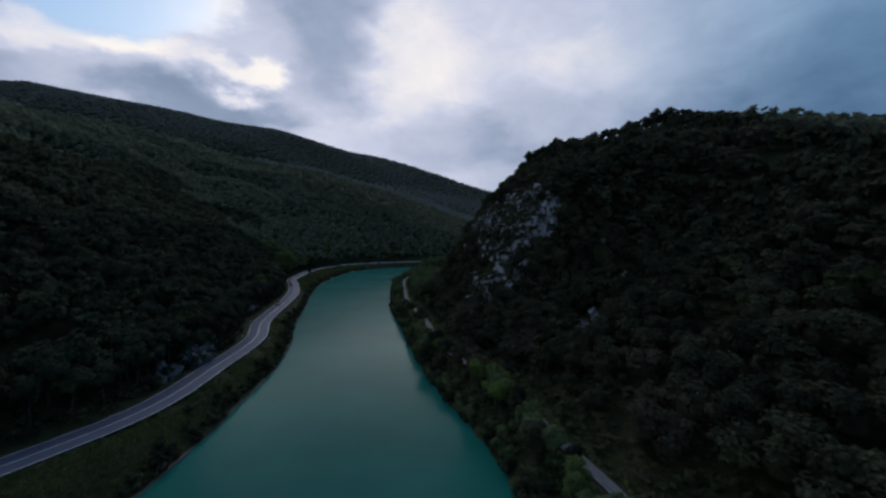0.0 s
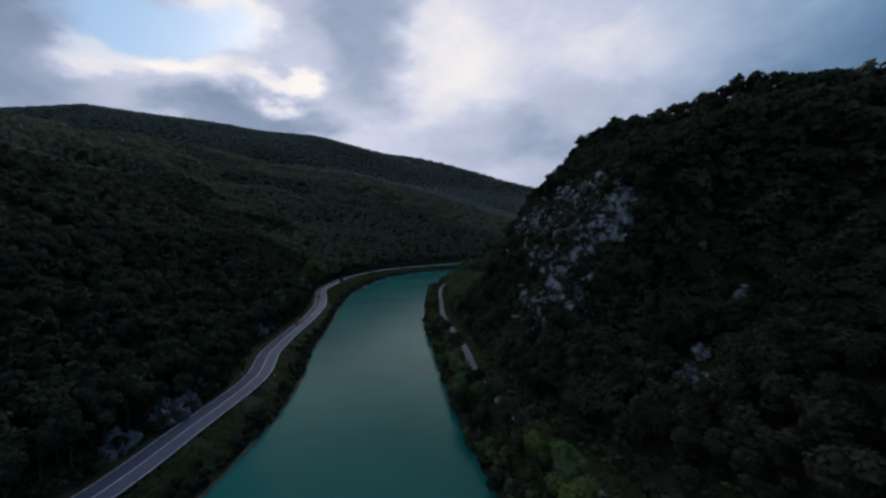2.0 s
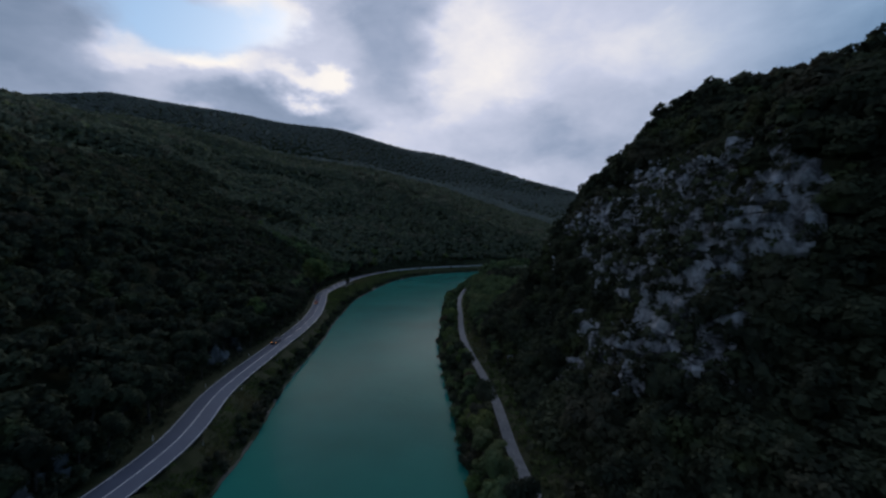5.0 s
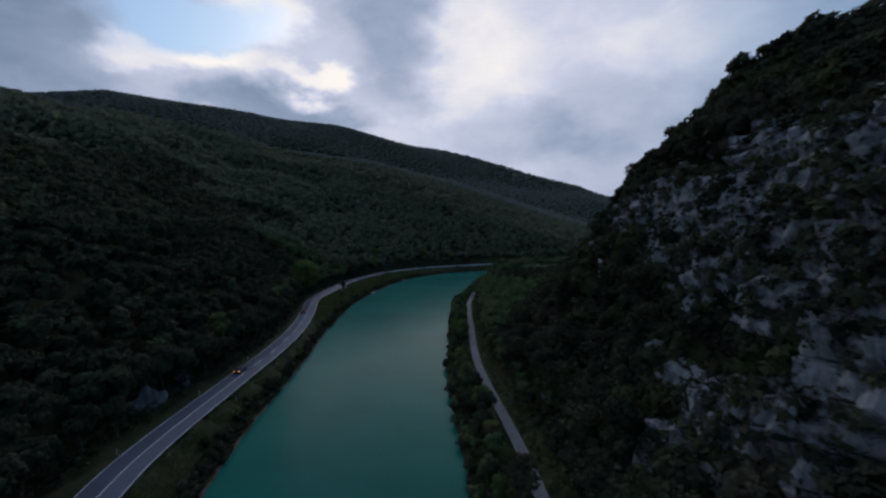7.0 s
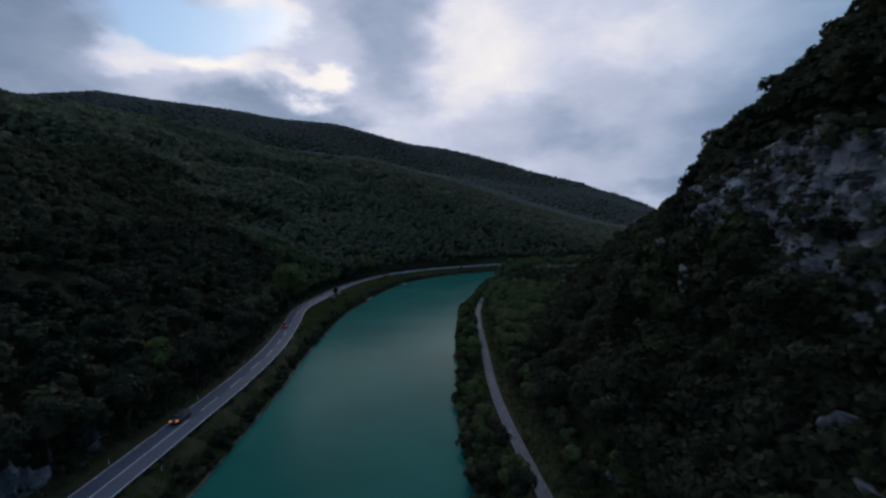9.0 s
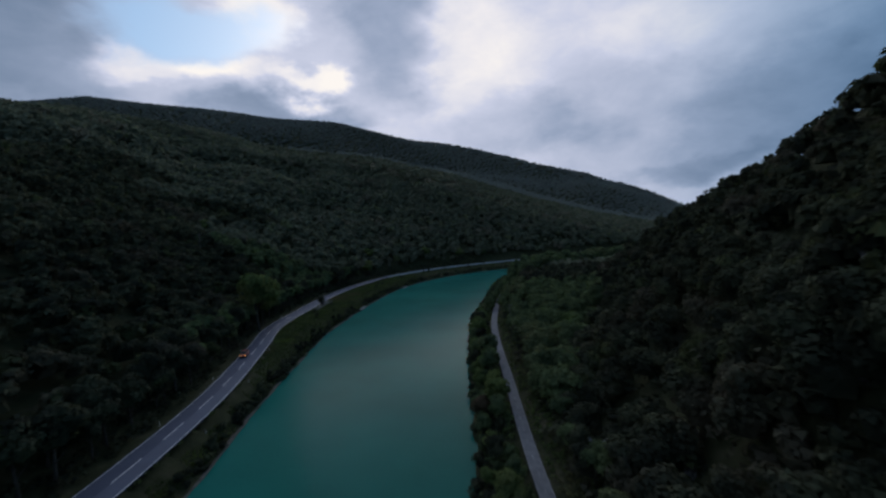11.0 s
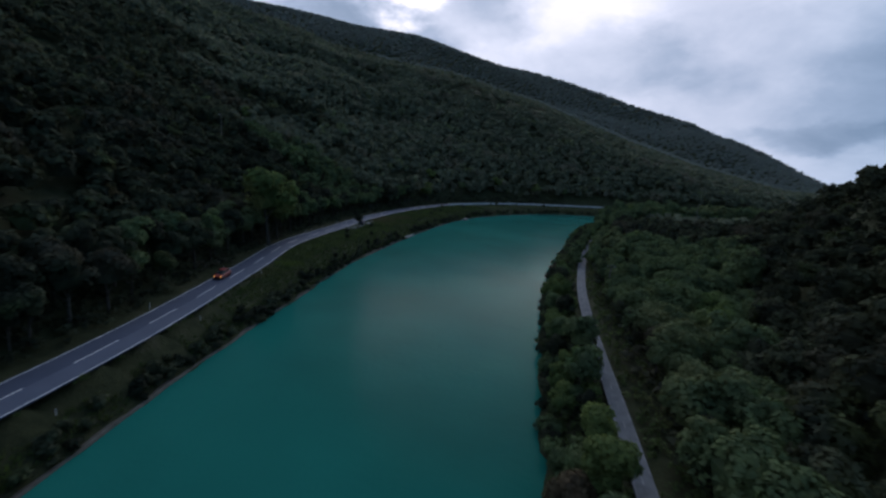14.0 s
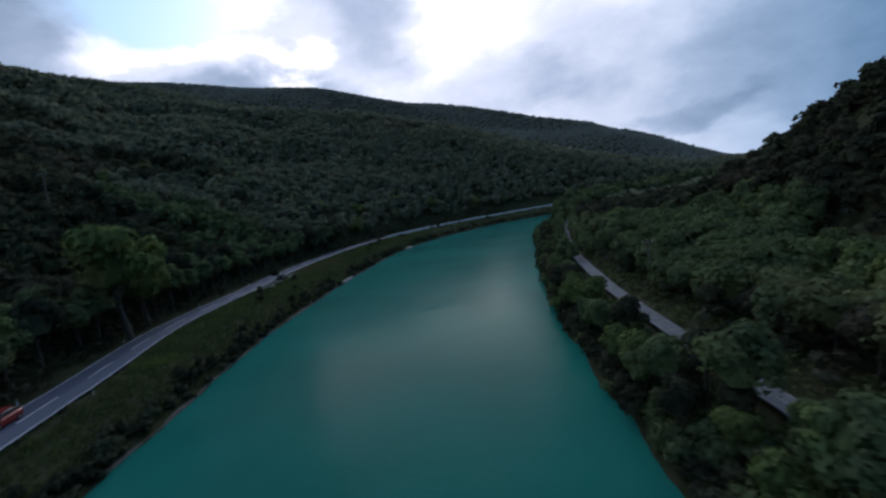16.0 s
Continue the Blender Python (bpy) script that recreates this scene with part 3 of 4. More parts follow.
def crown(seed, leaves, leaf, lobes=9, radius=2.6, tall=3.0, detail=2):
    """Corners of a crown's leaf triangles: clumps on uneven lobes, with gaps between them."""
    r = np.random.default_rng(seed)
    centre = r.normal(size=(lobes, 3))
    centre /= np.linalg.norm(centre, axis=1)[:, None]
    centre[:, 2] = np.where(centre[:, 2] < -0.3, -centre[:, 2], centre[:, 2])
    centre *= r.uniform(0.45, 0.72, (lobes, 1))
    centre = centre * (radius, radius, tall)
    size = r.uniform(0.36, 0.58, lobes) * radius
    which = r.choice(lobes, leaves, p=size ** 2 / (size ** 2).sum())
    out = r.normal(size=(leaves, 3))
    out /= np.linalg.norm(out, axis=1)[:, None]
    out[:, 2] = np.where(r.random(leaves) < 0.7, np.abs(out[:, 2]), out[:, 2])
    out += 0.5 * centre[which] / radius
    out /= np.linalg.norm(out, axis=1)[:, None]
    spot = centre[which] + out * size[which][:, None] * r.uniform(0.75, 1.1, (leaves, 1))
    normal = out + r.normal(size=(leaves, 3)) * 0.28
    normal /= np.linalg.norm(normal, axis=1)[:, None]
    u = np.cross(normal, r.normal(size=(leaves, 3)))
    u /= np.linalg.norm(u, axis=1)[:, None]
    v = np.cross(normal, u)
    s = leaf * r.uniform(0.6, 1.3, (leaves, 1))
    made = np.stack([spot + u * s, spot - u * s * 0.5 + v * s * 0.8, spot - u * s * 0.5 - v * s * 0.8], 1)
    return np.concatenate([made, core(seed, radius * 0.95, tall * 0.95, detail)]) if detail else made


def wood(name, variants, places, sizes, mat, label, category="forest"):
    """A wood as one mesh: each place gets a turned and scaled variant."""
    bunch = []
    for i, v in enumerate(variants):
        pick = np.arange(len(places)) % len(variants) == i
        p, s = places[pick], sizes[pick]
        a = rng.uniform(0, 2 * np.pi, len(p))
        c, d = np.cos(a), np.sin(a)
        tri = v.reshape(1, -1, 3) * s[:, None, :]
        xyz = np.stack([tri[..., 0] * c[:, None] - tri[..., 1] * d[:, None], tri[..., 0] * d[:, None] + tri[..., 1] * c[:, None], tri[..., 2]], -1) + p[:, None, :]
        bunch.append(xyz.reshape(-1, 3, 3))
    ob = new(name, triangles(name, np.concatenate(bunch), [mat]))
    return tagged(ob, label, category, kind="stuff")


def scatter(low, high, gap):
    """A jittered grid of places."""
    x, y = np.meshgrid(np.arange(low[0], high[0], gap), np.arange(low[1], high[1], gap))
    x, y = x.ravel(), y.ravel()
    return x + rng.uniform(-0.45, 0.45, x.size) * gap, y + rng.uniform(-0.45, 0.45, x.size) * gap


def sides(x, y):
    return beside(ROAD, x, y), beside(SHORE_L, x, y), beside(SHORE_R, x, y), beside(LANE, x, y)


far_kinds = [crown(100 + i, 22, 1.2, 6, detail=1) for i in range(6)]
low_kinds = [crown(150 + i, 26, 0.9, 6, detail=0) for i in range(5)]
mid_kinds = [crown(200 + i, 74, 0.82, 7, detail=1) for i in range(6)]
near_kinds = [crown(300 + i, 270, 0.50, 9, detail=1) for i in range(8)]
fine_kinds = [crown(350 + i, 950, 0.27, 11, detail=1) for i in range(8)]

x, y = scatter((-480, -10), (300, 640), 4.4)
road_d, left_d, right_d, lane_d = sides(x, y)
ok = (road_d < -12) | ((lane_d > 5.2) & (y > 205)) | ((lane_d > 7) & (y <= 205))
z = height(x, y)
ok &= ~((lane_d > 5) & (lane_d < 52) & (cliff_mask(y, z) > np.where(lane_d > 28, 0.12, 0.0)))
ok &= clear_of_crags(x, y, 2.4)
back = np.where(road_d < 0, -road_d, lane_d)
gap = np.where(y < 320, back, np.hypot(back, y - 320))
ok &= ~((road_d > 0) & (lane_d > 170)) & ~((y < 40) & (back > 130))
low_trees = np.where((lane_d > 38) & (lane_d < 115) & ((y > 250) | (y < 182) | (lane_d > 75)) & (y > 145) | (lane_d > 25) & (lane_d < 50) & (y > 180) & (y < 216), 0.76, 1.0)[:, None]
low_trees[(y > 395) & (lane_d > 0) & (lane_d < 70)] = 1.0
mass = low_trees * (rng.uniform(0.7, 1.15, (x.size, 1)) + 0.6 * rng.random((x.size, 1)) ** 3 + 0.24 * waves(x, y, 13, 2.0)[:, None]) * np.array([[1.08, 1.08, 1.0]])
mass = np.minimum(mass, 1.3)
base = np.stack([x, y, z + np.where((lane_d > 0) & (lane_d < 30) & (y > 205), 2.3, 3.2) * mass[:, 2]], 1)
ok &= (waves(x, y, 9, 4.0) + rng.uniform(-0.5, 0.5, x.size)) > np.where((lane_d > 0) & (lane_d < 60) & (y < 205), -1.3, -0.72)  # gaps in the canopy
fine = ok & (lane_d > 0) & (lane_d < 38) & (y > 25) & (y < 330)
# uneven border past which the leaf colour has haze in it
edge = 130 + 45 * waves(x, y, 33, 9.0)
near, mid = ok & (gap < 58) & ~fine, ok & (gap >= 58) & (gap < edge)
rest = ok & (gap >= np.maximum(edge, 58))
terrace = (lane_d > 0) & (y > 232 + 14 * waves(x, y, 12, 6.0)) & (lane_d < np.interp(y, [230, 260, 290, 340, 420, 520], [9, 18, 32, 44, 60, 50]))
bend = (road_d < 0) & (y > 330) & (back < 80 + 50 * waves(x, y, 25, 8.0))
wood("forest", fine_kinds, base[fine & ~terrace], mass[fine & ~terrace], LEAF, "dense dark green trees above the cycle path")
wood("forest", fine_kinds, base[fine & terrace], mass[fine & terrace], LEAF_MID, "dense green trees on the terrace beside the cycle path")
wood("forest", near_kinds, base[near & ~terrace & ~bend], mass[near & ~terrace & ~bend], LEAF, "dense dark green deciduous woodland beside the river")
wood("forest", near_kinds, base[near & (terrace | bend)], mass[near & (terrace | bend)], LEAF_MID, "green deciduous woodland on the flat ground round the bend")
# the path side keeps the leaf colour that has the lens darkening in it
across = road_d < 0
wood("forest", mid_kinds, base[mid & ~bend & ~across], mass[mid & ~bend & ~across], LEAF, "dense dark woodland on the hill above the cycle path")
wood("forest", mid_kinds, base[mid & ~bend & across], mass[mid & ~bend & across], LEAF_SLOPE, "dense brownish-green woodland on the slope above the road")
wood("forest", mid_kinds, base[mid & bend], mass[mid & bend], LEAF_HIGH_HAZE, "hazy greyish-green woodland on the slope above the bend")
# behind the first ridge the leaf colour carries the most haze
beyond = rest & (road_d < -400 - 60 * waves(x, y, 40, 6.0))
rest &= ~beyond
wood("forest", far_kinds, base[rest], mass[rest] * 1.1, LEAF_HIGH_HAZE, "dark hazy woodland on the upper valley slopes")
wood("forest", far_kinds, base[beyond], mass[beyond] * (1.25, 1.25, 0.75), LEAF_FAR_HAZE, "hazy greyish woodland behind the first ridge")
x, y = scatter((-1600, 250), (800, 1950), 12.8)
road_d, left_d, right_d, lane_d = sides(x, y)
ok = ((road_d < -14) | (lane_d > 10)) & ~((x > -480) & (x < 300) & (y < 640)) & (np.hypot(x, y) < 1900)
x, y, hither = x[ok], y[ok], road_d[ok] > -400
mass = rng.uniform(1.8, 2.95, (x.size, 1)) * np.array([[1.0, 1.0, 0.42]])
base = np.stack([x, y, height(x, y) + 3], 1)
wood("forest", far_kinds, base[hither], mass[hither], LEAF_HIGH_HAZE, "dark hazy woodland on the far valley side")
wood("forest", far_kinds, base[~hither], mass[~hither], LEAF_FAR_HAZE, "hazy far woodland covering the mountain")
x, y = scatter((-1600, 1000), (1200, 3500), 29.0)
road_d, left_d, right_d, lane_d = sides(x, y)
ok = (road_d < -14) & (np.hypot(x, y) >= 1900) & (np.hypot(x, y) < 3500) & (np.degrees(np.arctan2(x, y)) > -28)
x, y = x[ok], y[ok]
mass = rng.uniform(4.4, 6.5, (x.size, 1)) * np.array([[1.0, 1.0, 0.32]])
wood("forest", far_kinds, np.stack([x, y, height(x, y) + 3], 1), mass, LEAF_FAR_HAZE, "hazy distant woodland on the farthest mountain shoulder")

# low growth that closes the gaps between the trees above the path
x, y = scatter((-70, 20), (120, 400), 3.1)
road_d, left_d, right_d, lane_d = sides(x, y)
ok = (lane_d > 3.4) & (lane_d < 75) & ~((lane_d > 5) & (lane_d < 52) & (cliff_mask(y, height(x, y)) > 0.0)) & clear_of_crags(x, y, 0.4)
x, y = x[ok], y[ok]
mass = rng.uniform(0.5, 0.85, (x.size, 1)) * np.array([[1.0, 1.0, 0.7]])
wood("undergrowth", low_kinds, np.stack([x, y, height(x, y) + 0.5], 1), mass, LEAF, "dark undergrowth between the trees above the path", "undergrowth")

# small trees set close on the steep flank before and above the cliff
x, y = scatter((-10, 92), (90, 215), 1.55)
road_d, left_d, right_d, lane_d = sides(x, y)
z = height(x, y)
ok = (lane_d > 9) & (lane_d < 56) & (cliff_mask(y, z) < -0.05) & clear_of_crags(x, y, 1.5)
x, y, z = x[ok], y[ok], z[ok]
mass = rng.uniform(0.4, 0.78, (x.size, 1)) * np.ones((1, 3))
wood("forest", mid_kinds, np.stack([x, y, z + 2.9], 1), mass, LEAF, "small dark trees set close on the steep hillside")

# shrubs that cling to the cliff and its ledges, and small trees on the soil between
pick = rng.permutation(len(CLIFF_SPOTS))
rock = pick[CLIFF_PUSH[pick] > 0.3][:1250]
soil = pick[(CLIFF_PUSH[pick] < -0.9) & (cliff_mask(CLIFF_SPOTS[pick, 1], CLIFF_SPOTS[pick, 2]) > -0.5)]
upper = beside(LANE, CLIFF_SPOTS[soil, 0], CLIFF_SPOTS[soil, 1]) > 32
soil = np.concatenate([soil[~upper][:2400], soil[upper][:1700]])
mass = (0.16 + 0.62 * rng.random((len(rock), 1)) ** 2) * np.ones((1, 3))
wood("shrubs", low_kinds, CLIFF_SPOTS[rock] + (0, 0, 0.2), mass, LEAF, "dark shrubs growing from the ledges of the cliff", "shrub")
mass = rng.uniform(0.42, 0.85, (len(soil), 1)) * np.ones((1, 3))
wood("shrubs", mid_kinds, CLIFF_SPOTS[soil] + (0, 0, 2.4), mass, LEAF, "small dark trees between the rocks of the cliff", "shrub")

# the grassy verge with its bushes, down to the water
x, y = scatter((-160, 20), (40, 590), 0.64)
road_d, left_d, right_d, lane_d = sides(x, y)
ok = (road_d > 3.4) & (left_d < -0.5) & ((y < 440) | (rng.random(x.size) < 0.35))
x, y = x[ok], y[ok]
turf = [np.stack([np.array([(-0.1, 0, 0), (0.1, 0, 0), (0.05, 0.06, 0.42)]) @ Matrix.Rotation(a, 3, "Z") + np.array((math.cos(2.4 * i) * 0.25, math.sin(2.4 * i) * 0.25, 0)) for i, a in enumerate(np.linspace(b, 6 + b, 9))]) for b in (0.0, 1.1, 2.3)]
mass = rng.uniform(0.6, 1.3, (x.size, 1)) * np.ones((1, 3))
wood("grass", turf, np.stack([x, y, height(x, y) - 0.02], 1), mass, GRASS, "rough green grass on the road verge", "grass")
x, y = scatter((-160, 20), (-30, 520), 1.7)
road_d, left_d, right_d, lane_d = sides(x, y)
ok = (road_d > 5.2) & (left_d < -0.7) & (np.abs(y - 343) > 5) & (np.abs(y - 411) > 3.5) & (rng.random(x.size) < np.clip(1.25 - 0.36 * (-left_d), 0.03, 0.85))
x, y = x[ok], y[ok]
mass = rng.uniform(0.22, 0.45, (x.size, 1)) * np.ones((1, 3))
wood("bushes", mid_kinds, np.stack([x, y, height(x, y) + 0.5], 1), mass, LEAF, "low bushes along the foot of the bank", "bush")
x, y = scatter((-130, 20), (-36, 420), 1.3)
road_d, left_d, right_d, lane_d = sides(x, y)
ok = (left_d < 0.2) & (left_d > -1.6) & (np.abs(y - 343) > 5) & (np.abs(y - 411) > 3.5) & (rng.random(x.size) < 0.62 + 0.4 * waves(x, y, 9, 3.0))
x, y = x[ok], y[ok]
mass = rng.uniform(0.16, 0.4, (x.size, 1)) * np.array([[1.0, 1.0, 0.8]])
wood("bushes", mid_kinds, np.stack([x, y, np.maximum(height(x, y), 0.05) + 0.35], 1), mass, LEAF, "dark bushes leaning over the stone edging by the water", "bush")
x, y = scatter((-70, 20), (40, 520), 1.25)
road_d, left_d, right_d, lane_d = sides(x, y)
ok = (right_d > 0.3) & (np.abs(lane_d) > 1.5) & (lane_d < 7)
x, y = x[ok], y[ok]
mass = rng.uniform(0.14, 0.3, (x.size, 1)) * np.ones((1, 3))
wood("undergrowth", low_kinds, np.stack([x, y, height(x, y) + 0.15], 1), mass, GRASS, "low green undergrowth beside the cycle path", "undergrowth")
x, y = scatter((-70, 30), (20, 490), 1.75)
road_d, left_d, right_d, lane_d = sides(x, y)
ok = (right_d > -0.5) & (lane_d < -2.6) & (rng.random(x.size) < np.where(right_d < 2.2, 0.9, 0.35))
x, y = x[ok], y[ok]
leafy = rng.random(x.size) < 0.4 + 0.3 * waves(x, y, 8)
mass = rng.uniform(0.30, 0.62, (x.size, 1)) * np.array([[1.0, 1.0, 0.9]])
base = np.stack([x, y, np.maximum(height(x, y), 0.1) + 1.6 * mass[:, 2]], 1)
wood("bushes", near_kinds, base[leafy], mass[leafy], LEAF_MID, "green bushes hanging over the water's edge", "bush")
wood("bushes", near_kinds, base[~leafy], mass[~leafy], LEAF, "dark bushes along the foot of the far bank", "bush")
x, y = scatter((-160, 20), (-30, 520), 1.5)
road_d, left_d, right_d, lane_d = sides(x, y)
ok = (road_d < -4.5) & (road_d > -12) & (rng.random(x.size) < np.clip((-road_d - 3.9) / 2.2, 0.15, 0.95))
x, y = x[ok], y[ok]
mass = rng.uniform(0.2, 0.45, (x.size, 1)) * np.ones((1, 3))
wood("undergrowth", low_kinds, np.stack([x, y, height(x, y) + 0.4], 1), mass, LEAF, "dark bushes under the trees above the road", "undergrowth")


# ---- single trees ----
def tapered(points, radii, sides_n=7):
    """Vertices and faces of a round tapering limb along points."""
    verts, faces = [], []
    for i, (p, r) in enumerate(zip(points, radii)):
        for k in range(sides_n):
            a = 2 * math.pi * k / sides_n
            verts.append((p[0] + r * math.cos(a), p[1] + r * math.sin(a), p[2]))
    for i in range(len(points) - 1):
        for k in range(sides_n):
            a, b = i * sides_n + k, i * sides_n + (k + 1) % sides_n
            faces.append((a, b, b + sides_n, a + sides_n))
    return verts, faces


def tree(seed, leaf_mat, label, leaves=1100, radius=2.6, tall=3.0):
    """A tree with a trunk that forks into limbs and a crown of leaves, about 8 m high."""
    r = np.random.default_rng(seed)
    root = new("tree")
    tagged(root, label, "tree", "trees along the river")
    verts, faces = [], []

    def limb(points, radii):
        v, f = tapered(points, radii)
        faces.extend([tuple(i + len(verts) for i in q) for q in f])
        verts.extend(v)

    lean = r.uniform(-0.25, 0.25, 2)
    stem = [(lean[0] * t * 2, lean[1] * t * 2, 5.2 * t - 0.4) for t in (0, 0.12, 0.4, 0.7, 1.0)]
    limb(stem, (0.26, 0.2, 0.16, 0.12, 0.05))
    for i in range(5):
        a, h = 1.3 * i + r.uniform(0, 0.8), 1.9 + 0.5 * i
        reach = r.uniform(1.0, 1.7)
        limb([(lean[0] * h * 0.4 + math.cos(a) * reach * t, lean[1] * h * 0.4 + math.sin(a) * reach * t, h + 1.5 * t) for t in (0, 0.5, 1.0)], (0.09, 0.06, 0.025))
    part("trunk", mesh_from("trunk", verts, faces, [BARK], True), root)
    leafage = crown(seed, leaves, 0.30, 11, radius, tall) + np.array((0, 0, 4.9))
    part("crown", triangles("crown", leafage, [leaf_mat]), root)
    return root


DARK_TREE = "dark green broadleaf tree on the wooded river bank"
kinds = [tree(401 + i, LEAF if i < 3 else LEAF_MID, DARK_TREE if i < 3 else "green broadleaf tree on the wooded river bank") for i in range(6)]
fresh = [tree(501 + i, LEAF_FRESH, "yellowish-green broadleaf tree among darker woodland") for i in range(2)]
rusty = tree(601, LEAF_RUST, "brownish tree with turning leaves beside the river")


def plant(kind, x, y, scale, sink=0.0):
    m = pose(x, y, float(height(np.array([x]), np.array([y]))[0]) - sink, 0, 0, rng.uniform(0, 360)) @ Matrix.Scale(scale, 4)
    return m


def place_tree(kind, x, y, scale):
    ob = copy_thing(kind, plant(kind, x, y, scale))
    ob.scale = (scale,) * 3
    return ob


def along_line(line, start, offset):
    """A place beside a line, metres along it."""
    i = min(max(int(start / 2), 0), len(line) - 2)
    p, q = line[i], line[i + 1]
    t = (q - p) / np.linalg.norm(q - p)
    return p[0] + t[1] * offset, p[1] - t[0] * offset


for start in np.arange(322, 700, 5.6):  # above the road
    for offset in (-7.6, -10.6):
        x, y = along_line(ROAD, start + rng.uniform(-1.5, 1.5), offset + rng.uniform(-1.2, 1.2))
        kind = fresh[int(rng.integers(2))] if rng.random() < 0.05 and start > 470 else kinds[int(rng.integers(6 if start > 520 else 3))]
        place_tree(kind, x, y, rng.uniform(0.8, 1.35))
for start in np.concatenate([np.arange(310, 510, 3.2), np.arange(510, 600, 2.2)]):  # between lane and water
    x, y = along_line(LANE, start + rng.uniform(-1.2, 1.2), -rng.uniform(2.9, 6.6))
    if float(beside(SHORE_R, np.array([x]), np.array([y]))[0]) > 0.8:
        kind = fresh[int(rng.integers(2))] if rng.random() < 0.35 else rusty if rng.random() < 0.06 else kinds[int(rng.integers(6))]
        place_tree(kind, x, y, rng.uniform(0.46, 0.78) * (1.0 if start > 430 else 1.3))
for start in np.arange(450, 600, 3.0):  # behind the lane
    x, y = along_line(LANE, start, rng.uniform(4.6, 8.0))
    place_tree(kinds[int(rng.integers(6))], x, y, rng.uniform(0.45, 0.75))
# trees that close over the lane towards the point, and the tall ones on it that hide the next reach of the road
spots, mass = [], []
for start in np.arange(602, 850, 3.2):
    for offset in (-2.4, 2.4) if start < 700 else (-5.0, 1.0, 7.0):
        x, y = along_line(LANE, start + rng.uniform(-1.2, 1.2), offset + rng.uniform(-0.9, 0.9))
        size = float(np.interp(start, [690, 722], [0.72, 1.75])) * rng.uniform(0.88, 1.2)
        spots.append((x, y, float(height(np.array([x]), np.array([y]))[0]) + 3.0 * size))
        mass.append((0.85 * size, 0.85 * size, size))
wood("forest", near_kinds, np.array(spots), np.array(mass), LEAF_MID, "green trees closing over the cycle path on the wooded point")
for i, y in enumerate((231, 247, 256)):  # taller ones hanging over the lane
    place_tree(kinds[3 + i % 3] if i % 3 else fresh[i % 2], float(np.interp(y, LANE[:, 1], LANE[:, 0])) - 3.4 - 0.5 * (i % 2), y, 0.86 + 0.06 * (i % 3))
place_tree(fresh[0], -127, 282, 2.6)
place_tree(fresh[1], -131, 289, 1.7)
place_tree(fresh[1], -96, 190, 1.2)
for i, (x, y, size) in enumerate(((-152, 402, 1.25), (-149, 424, 1.45), (-158, 446, 1.3), (-143, 462, 1.1), (-128, 492, 1.35), (-104, 512, 1.2), (-86, 526, 1.05))):  # above the bend
    place_tree(fresh[i % 2] if i % 3 else kinds[4], x, y, size)
for kind in (*kinds, *fresh, rusty):
    kind.matrix_basis = plant(kind, 60 + 12 * kinds.index(kind) if kind in kinds else -210, 240 if kind in kinds else 330 + 20 * fresh.index(kind) if kind in fresh else 290, 1.0)

# rock outcrops beside the road and on the slopes
LOW_ROCK = "craggy dark grey limestone outcrop beside the road"
SLOPE_ROCK = "pale limestone outcrop showing between hillside trees"
for i, (x, y, r, h, label) in enumerate(((-62.0, 86, 3.2, 3.2, LOW_ROCK), (-63.5, 97, 3.6, 4.4, LOW_ROCK), (-65, 103, 3.2, 3.8, LOW_ROCK), (-68, 110, 2.8, 3.0, LOW_ROCK), (-85, 158, 2.8, 4.6, LOW_ROCK), (-90, 171, 2.6, 3.4, LOW_ROCK),
                                         *((x, y, r, 1.1 * r, SLOPE_ROCK) for x, y, r in CRAGS), (-1, 185, 1.3, 4.2, SLOPE_ROCK), (1, 187, 1.1, 3.6, SLOPE_ROCK))):
    ob = outcrop(i + 1, r, h, label, ROCK if label == SLOPE_ROCK else ROCK_DARK)
    ob.matrix_basis = pose(x, y, float(height(np.array([x]), np.array([y]))[0]) + (0.6 if label == SLOPE_ROCK else -0.9), 0, 0, 40 * i)


x, y = scatter((-72, 80), (-57, 118), 1.5)
road_d = beside(ROAD, x, y)
ok = (road_d < -4.2) & (rng.random(x.size) < 0.5)
x, y = x[ok], y[ok]
mass = rng.uniform(0.25, 0.55, (x.size, 1)) * np.ones((1, 3))
wood("shrubs", mid_kinds, np.stack([x, y, height(x, y) + 1.0], 1), mass, LEAF, "dark shrubs between the rocks beside the road", "shrub")


# ---- vehicles ----
def loft(rings, caps=True):
    """A closed skin over rings of equal length."""
    m = len(rings[0])
    verts = [p for ring in rings for p in ring]
    faces = [(i * m + k, i * m + (k + 1) % m, (i + 1) * m + (k + 1) % m, (i + 1) * m + k) for i in range(len(rings) - 1) for k in range(m)]
    if caps:
        faces += [tuple(range(m))[::-1], tuple(range((len(rings) - 1) * m, len(rings) * m))]
    return verts, faces


def section(x, half, low, high, inset):
    """A rounded car section across, at x along it."""
    r = 0.16
    return [(x, -half + 0.05, low), (x, -half, low + r), (x, -half, high - r), (x, -half + inset, high), (x, half - inset, high), (x, half, high - r), (x, half, low + r), (x, half - 0.05, low)]


def box(cx, cy, cz, sx, sy, sz, bevel=0.02):
    bm = bmesh.new()
    bmesh.ops.create_cube(bm, size=1.0)
    for v in bm.verts:
        v.co = Vector((v.co.x * sx + cx, v.co.y * sy + cy, v.co.z * sz + cz))
    if bevel:
        bmesh.ops.bevel(bm, geom=bm.edges[:], offset=bevel, segments=2, affect="EDGES")
    return bm


